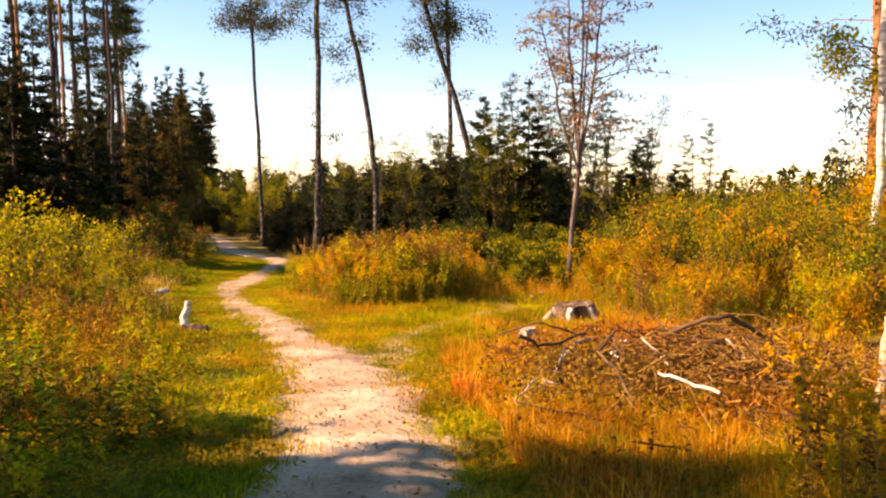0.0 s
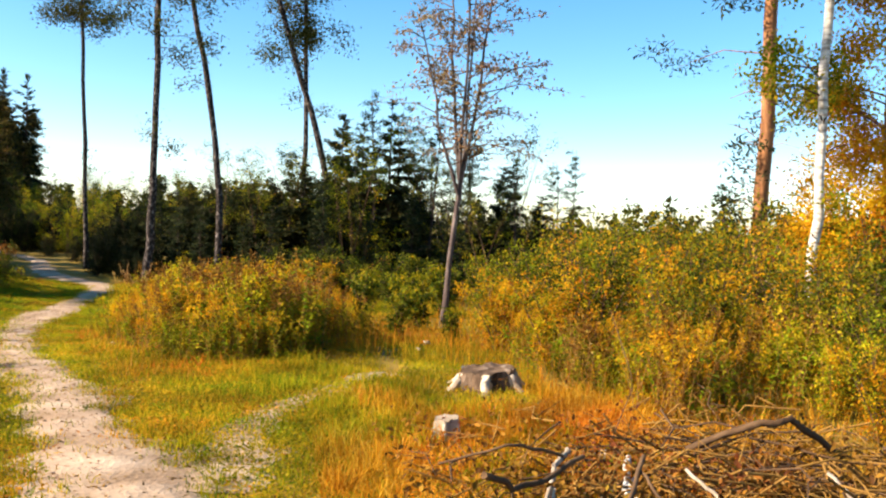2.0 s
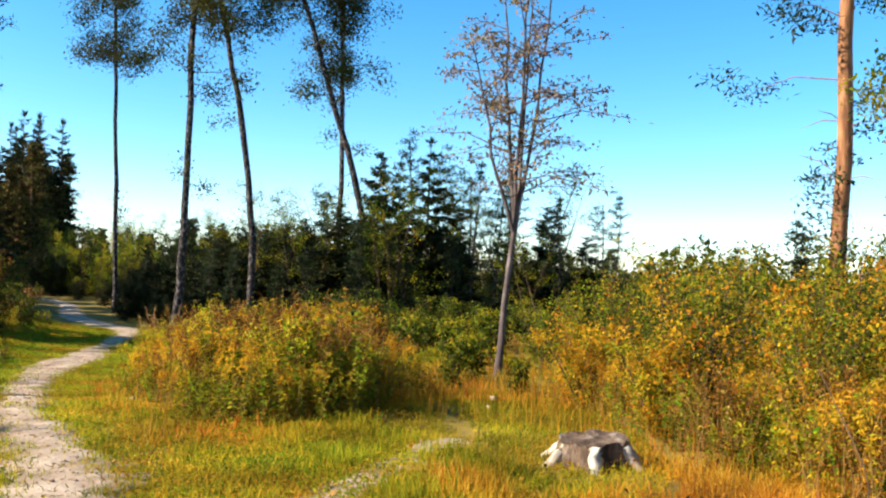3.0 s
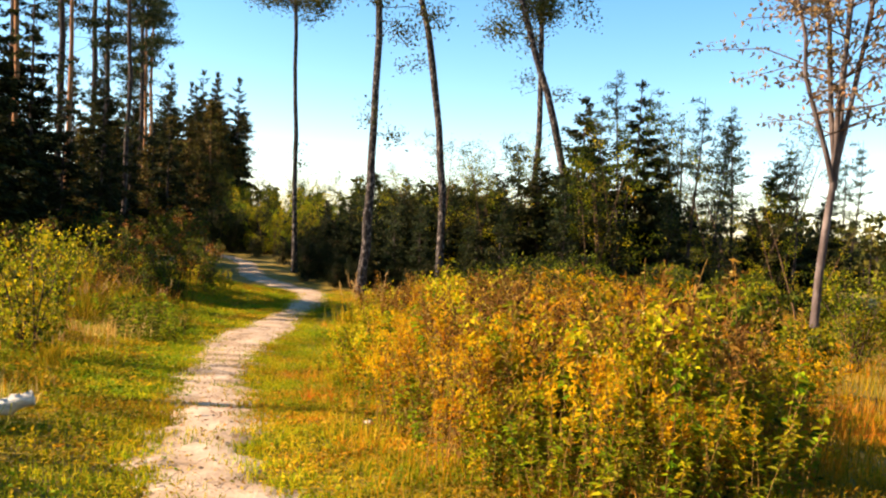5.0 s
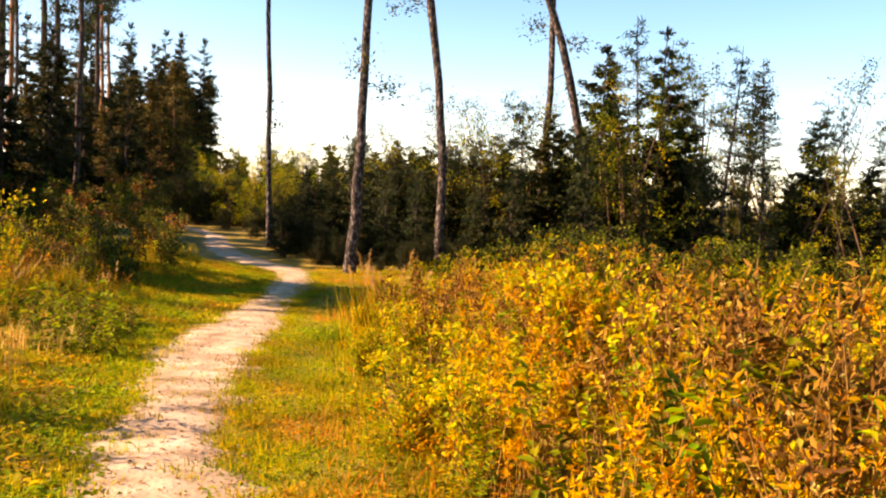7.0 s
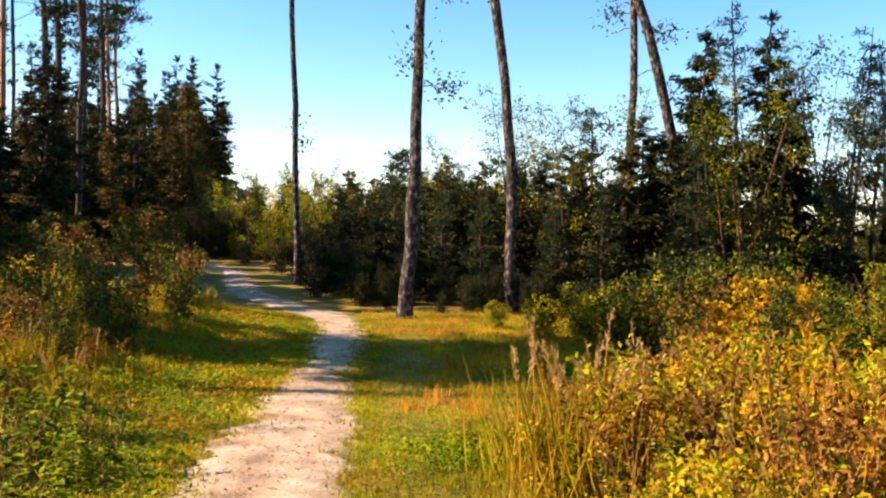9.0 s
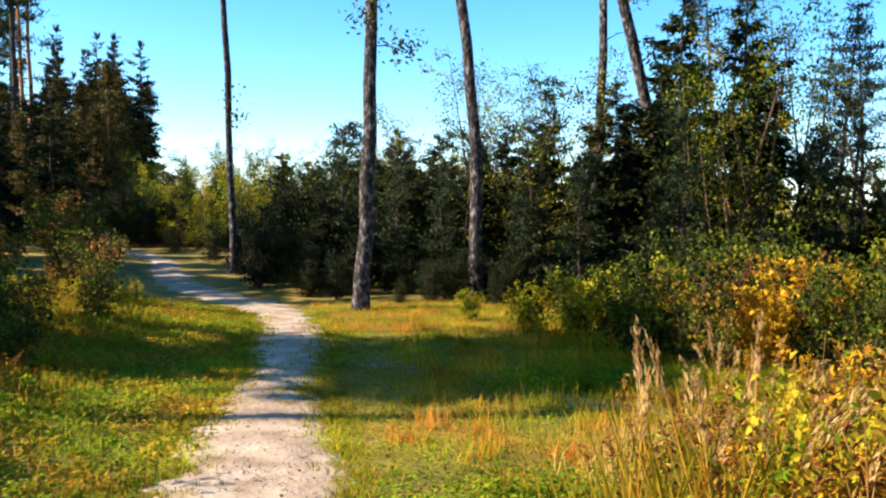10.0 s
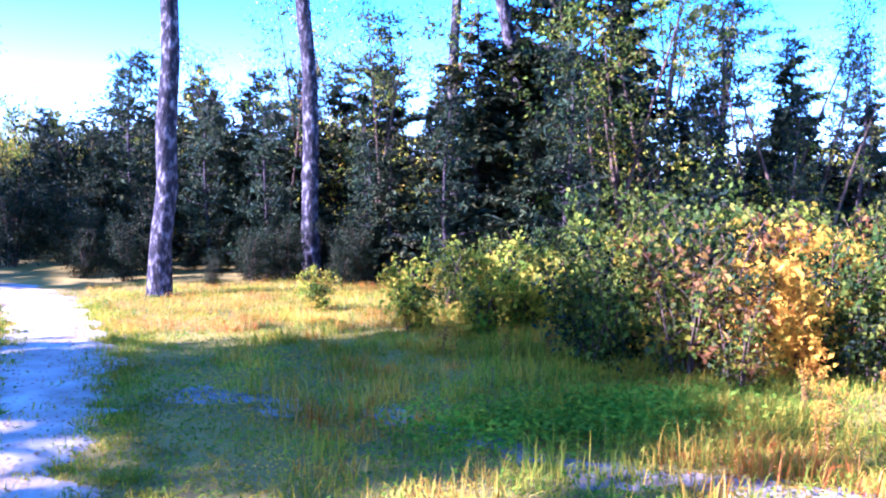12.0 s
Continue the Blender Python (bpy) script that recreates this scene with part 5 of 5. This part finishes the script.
blades("bank_dry_grass", bx, by, rng.uniform(0.1, 0.45, len(bx)) * (0.6 + 0.6 * wave(2.3 * bx, 2.1 * by)), rng.uniform(0.005, 0.009, len(bx)), M_STRAW, "golden dry grass tufts on the bank", 0.7)

# rough meadow grass on the bank and in the clearing
mx, my = scatter(120000, -12, -1, 3, 38)
ok = (mx < trail_x(my) - trail_w(my) / 2 - np.interp(my, [3, 8, 14, 20, 38], [0.9, 0.9, 1.0, 1.1, 1.2]) + 0.35 * wave(mx, my))
cx_, cy_ = scatter(60000, -3, 12, 9, 36)
ck = (cx_ > np.interp(cy_, [9, 13, 14, 23, 26, 36], [3.0, 1.6, 0.2, -1.5, -0.3, -2.0])) & (rng.random(len(cx_)) < 0.8)
x, y = np.concatenate([mx[ok], cx_[ck]]), np.concatenate([my[ok], cy_[ck]])
blades("meadow_grass", x, y, rng.uniform(0.3, 1.0, len(x)) * np.interp(off_trail(x, y), [0.9, 3.5], [0.16, 0.38]) * np.where((y > 24) & (x > trail_x(y)) & (x < 2.5), 0.4, 1), rng.uniform(0.005, 0.009, len(x)), M_MEADOW, "rough knee-high meadow grass, green and ochre", 0.5)

# low leafy herbs in the turf, in patches of green, yellow and brown
n = 330000
hy = 3 + 33 * rng.random(n) ** 1.3
u = rng.uniform(-1, 1, n)
hx = trail_x(hy) + np.where(u < 0, u * 4.2, u * np.interp(hy, [3, 9, 13, 20, 26, 37], [2.2, 3.4, 2.4, 2.2, 4.4, 5.5]))
hx, hy = np.concatenate([hx, qx[:16000], vx[:40000]]), np.concatenate([hy, qy[:16000], vy[:40000]])
n = len(hx)
hd = off_trail(hx, hy)
ok = (hd > 0.03 + 0.14 * rng.standard_normal(n)) & ~in_thicket(hx, hy)
hx, hy, hd = hx[ok], hy[ok], hd[ok]
n = len(hx)
patch = wave(1.6 * hx, 1.3 * hy) + 0.4 * wave(4 * hx + 1, 4 * hy) + 0.2 * rng.standard_normal(n)
up = rng.uniform(0.0, 1.0, n) * (0.03 + 0.2 * np.clip((hd - 0.3) / 2.0, 0, 1) * (hx < trail_x(hy)) * (0.5 + 0.5 * wave(3 * hx, 3 * hy)))
for name, mat, label, pick in (("clover_patches", M_HERB, "low green clover and plantain leaves in the turf", patch > np.where(hy > 16, -0.1, 0.4)),
                               ("turf_leaves", M_TURF, "yellow-green low leaves of trodden turf", (patch <= np.where(hy > 16, -0.1, 0.4)) & (patch > np.where(hy > 17, -0.8, -0.55))),
                               ("fallen_leaves", M_DRY, "fallen orange-brown leaves lying in the turf", patch <= np.where(hy > 17, -0.8, -0.55))):
    x, y, z = hx[pick], hy[pick], up[pick]
    m = len(x)
    k = Kit()
    k.leaves(np.stack([x, y, height(x, y) + 0.008 + z], 1), unit(m) * [1, 1, 0.35], unit(m) * 0.55 + [0, 0, 1], rng.uniform(0.018, 0.045, m) * np.where(x < trail_x(y), np.where(y > 16, 1.6, 1.15), 0.95), rng.uniform(0.01, 0.024, m) * np.where(x < trail_x(y), np.where(y > 16, 1.6, 1.2), 0.95))
    tagged(k.build(name, [mat]), label, "herbs", kind="stuff")

# ragged tufts along both edges of the path
n = 3200
ty = 3 + 32 * rng.random(n) ** 1.1
tx = trail_x(ty) + rng.choice([-1, 1], n) * (trail_w(ty) / 2 + rng.normal(0.04, 0.16, n))
k_ = 26
x = np.repeat(tx, k_) + rng.normal(0, 0.05, n * k_)
y = np.repeat(ty, k_) + rng.normal(0, 0.06, n * k_)
blades("edge_tufts", x, y, np.repeat(rng.uniform(0.02, 0.09, n), k_) * rng.uniform(0.5, 1.4, n * k_), rng.uniform(0.005, 0.009, n * k_), M_LAWN, "ragged grass tufts creeping onto the path", 0.9)

# tufts standing up from the rough grass before the wood
n = 150
ty = rng.uniform(25.2, 33, n)
tx = rng.uniform(-4.4, -1.3, n)
keep = (off_trail(tx, ty) > 0.25)
tx, ty = tx[keep], ty[keep]
n, k_ = len(tx), 60
for name, mat, label, pick in (("dry_tufts", M_DRY, "orange-brown grass tufts on rough grass", slice(0, n, 2)), ("green_tufts", M_LAWN, "taller green grass tufts on rough grass", slice(1, n, 2))):
    m = len(tx[pick])
    x = np.repeat(tx[pick], k_) + rng.normal(0, 0.09, m * k_)
    y = np.repeat(ty[pick], k_) + rng.normal(0, 0.09, m * k_)
    blades(name, x, y, np.repeat(rng.uniform(0.08, 0.24, m), k_) * rng.uniform(0.5, 1.2, m * k_), rng.uniform(0.005, 0.009, m * k_), mat, label, 0.7)
m = 5200
x = np.concatenate([rng.normal(-2.35, 0.55, m), rng.normal(-3.6, 0.35, 4200)])
y = np.concatenate([rng.normal(27.95, 0.28, m), rng.normal(23.9, 0.35, 4200)])
keep = off_trail(x, y) > 0.1
x, y = x[keep], y[keep]
m = len(x)
k = Kit()
k.leaves(np.stack([x, y, height(x, y) + rng.uniform(0.02, 0.12, m)], 1), unit(m) * [1, 1, 0.35], unit(m) * 0.55 + [0, 0, 1], rng.uniform(0.03, 0.06, m), rng.uniform(0.02, 0.035, m))
tagged(k.build("clover_bed", [M_HERB]), "bed of fresh green clover beside the narrow track", "herbs", kind="stuff")

# clods and pebbles trodden loose on the path
k = Kit()
m = 700
y = 3 + 31 * rng.random(m) ** 1.1
x = trail_x(y) + np.clip(rng.normal(0, 0.36, m), -0.62, 0.62) * trail_w(y)
octa = np.array([(1, 0, 0), (0, 1, 0), (-1, 0, 0), (0, -1, 0), (0, 0, 1), (0, 0, -1.0)])
tri = np.array([(0, 1, 4), (1, 2, 4), (2, 3, 4), (3, 0, 4), (1, 0, 5), (2, 1, 5), (3, 2, 5), (0, 3, 5)])
for px_, py_ in zip(x, y):
    v = octa * rng.uniform(0.6, 1.2, (6, 1)) * np.array([1, 0.8, 0.55]) * rng.choice([0.006, 0.009, 0.013, 0.022], p=[0.4, 0.3, 0.22, 0.08])
    k.add(v + [px_, py_, float(height(px_, py_)) + 0.03], tri, np.full(8, 3))
tagged(k.build("soil_clods", [M_TRACK]), "small loose clods and pebbles on the sandy path", "stones", kind="stuff")

# leaf crumbs on the bare soil
m = 3600
y = 3 + 30 * rng.random(m) ** 1.2
x = trail_x(y) + np.clip(rng.normal(0, 0.42, m), -0.6, 0.6) * trail_w(y)
k = Kit()
k.leaves(np.stack([x, y, height(x, y) + 0.034], 1), unit(m) * [1, 1, 0.12], unit(m) * 0.3 + [0, 0, 1], rng.uniform(0.015, 0.045, m), rng.uniform(0.01, 0.022, m))
tagged(k.build("leaf_litter", [M_BROWN]), "small brown leaf crumbs scattered on the sandy path", "leaves", kind="stuff")


# ---- scraps of white litter ----
def scrap(x, y, size):
    k = Kit()
    n = 7
    ang = np.arange(n) * 2 * np.pi / n
    rr = size * rng.uniform(0.6, 1.1, n)
    ring = np.stack([np.cos(ang) * rr, np.sin(ang) * rr, rng.uniform(0, size, n)], 1)
    v = np.concatenate([ring, [[0, 0, size * 0.9]], [[0, 0, -0.01]]])
    f = [[i, (i + 1) % n, n] for i in range(n)] + [[(i + 1) % n, i, n + 1] for i in range(n)]
    k.add(v, np.array(f), np.full(len(f), 3))
    ob = k.build("paper_scrap", [M_PALE])
    ob.location = (x, y, float(height(x, y)) + 0.03)
    tagged(ob, "crumpled scrap of white paper in the grass", "litter", "scraps of litter")


for x, y, size in [(1.75, 15.2, 0.06), (-2.18, 15.1, 0.05), (1.5, 14.2, 0.04), (1.84, 8.71, 0.07), (1.52, 7.83, 0.06)]:
    scrap(x, y, size)
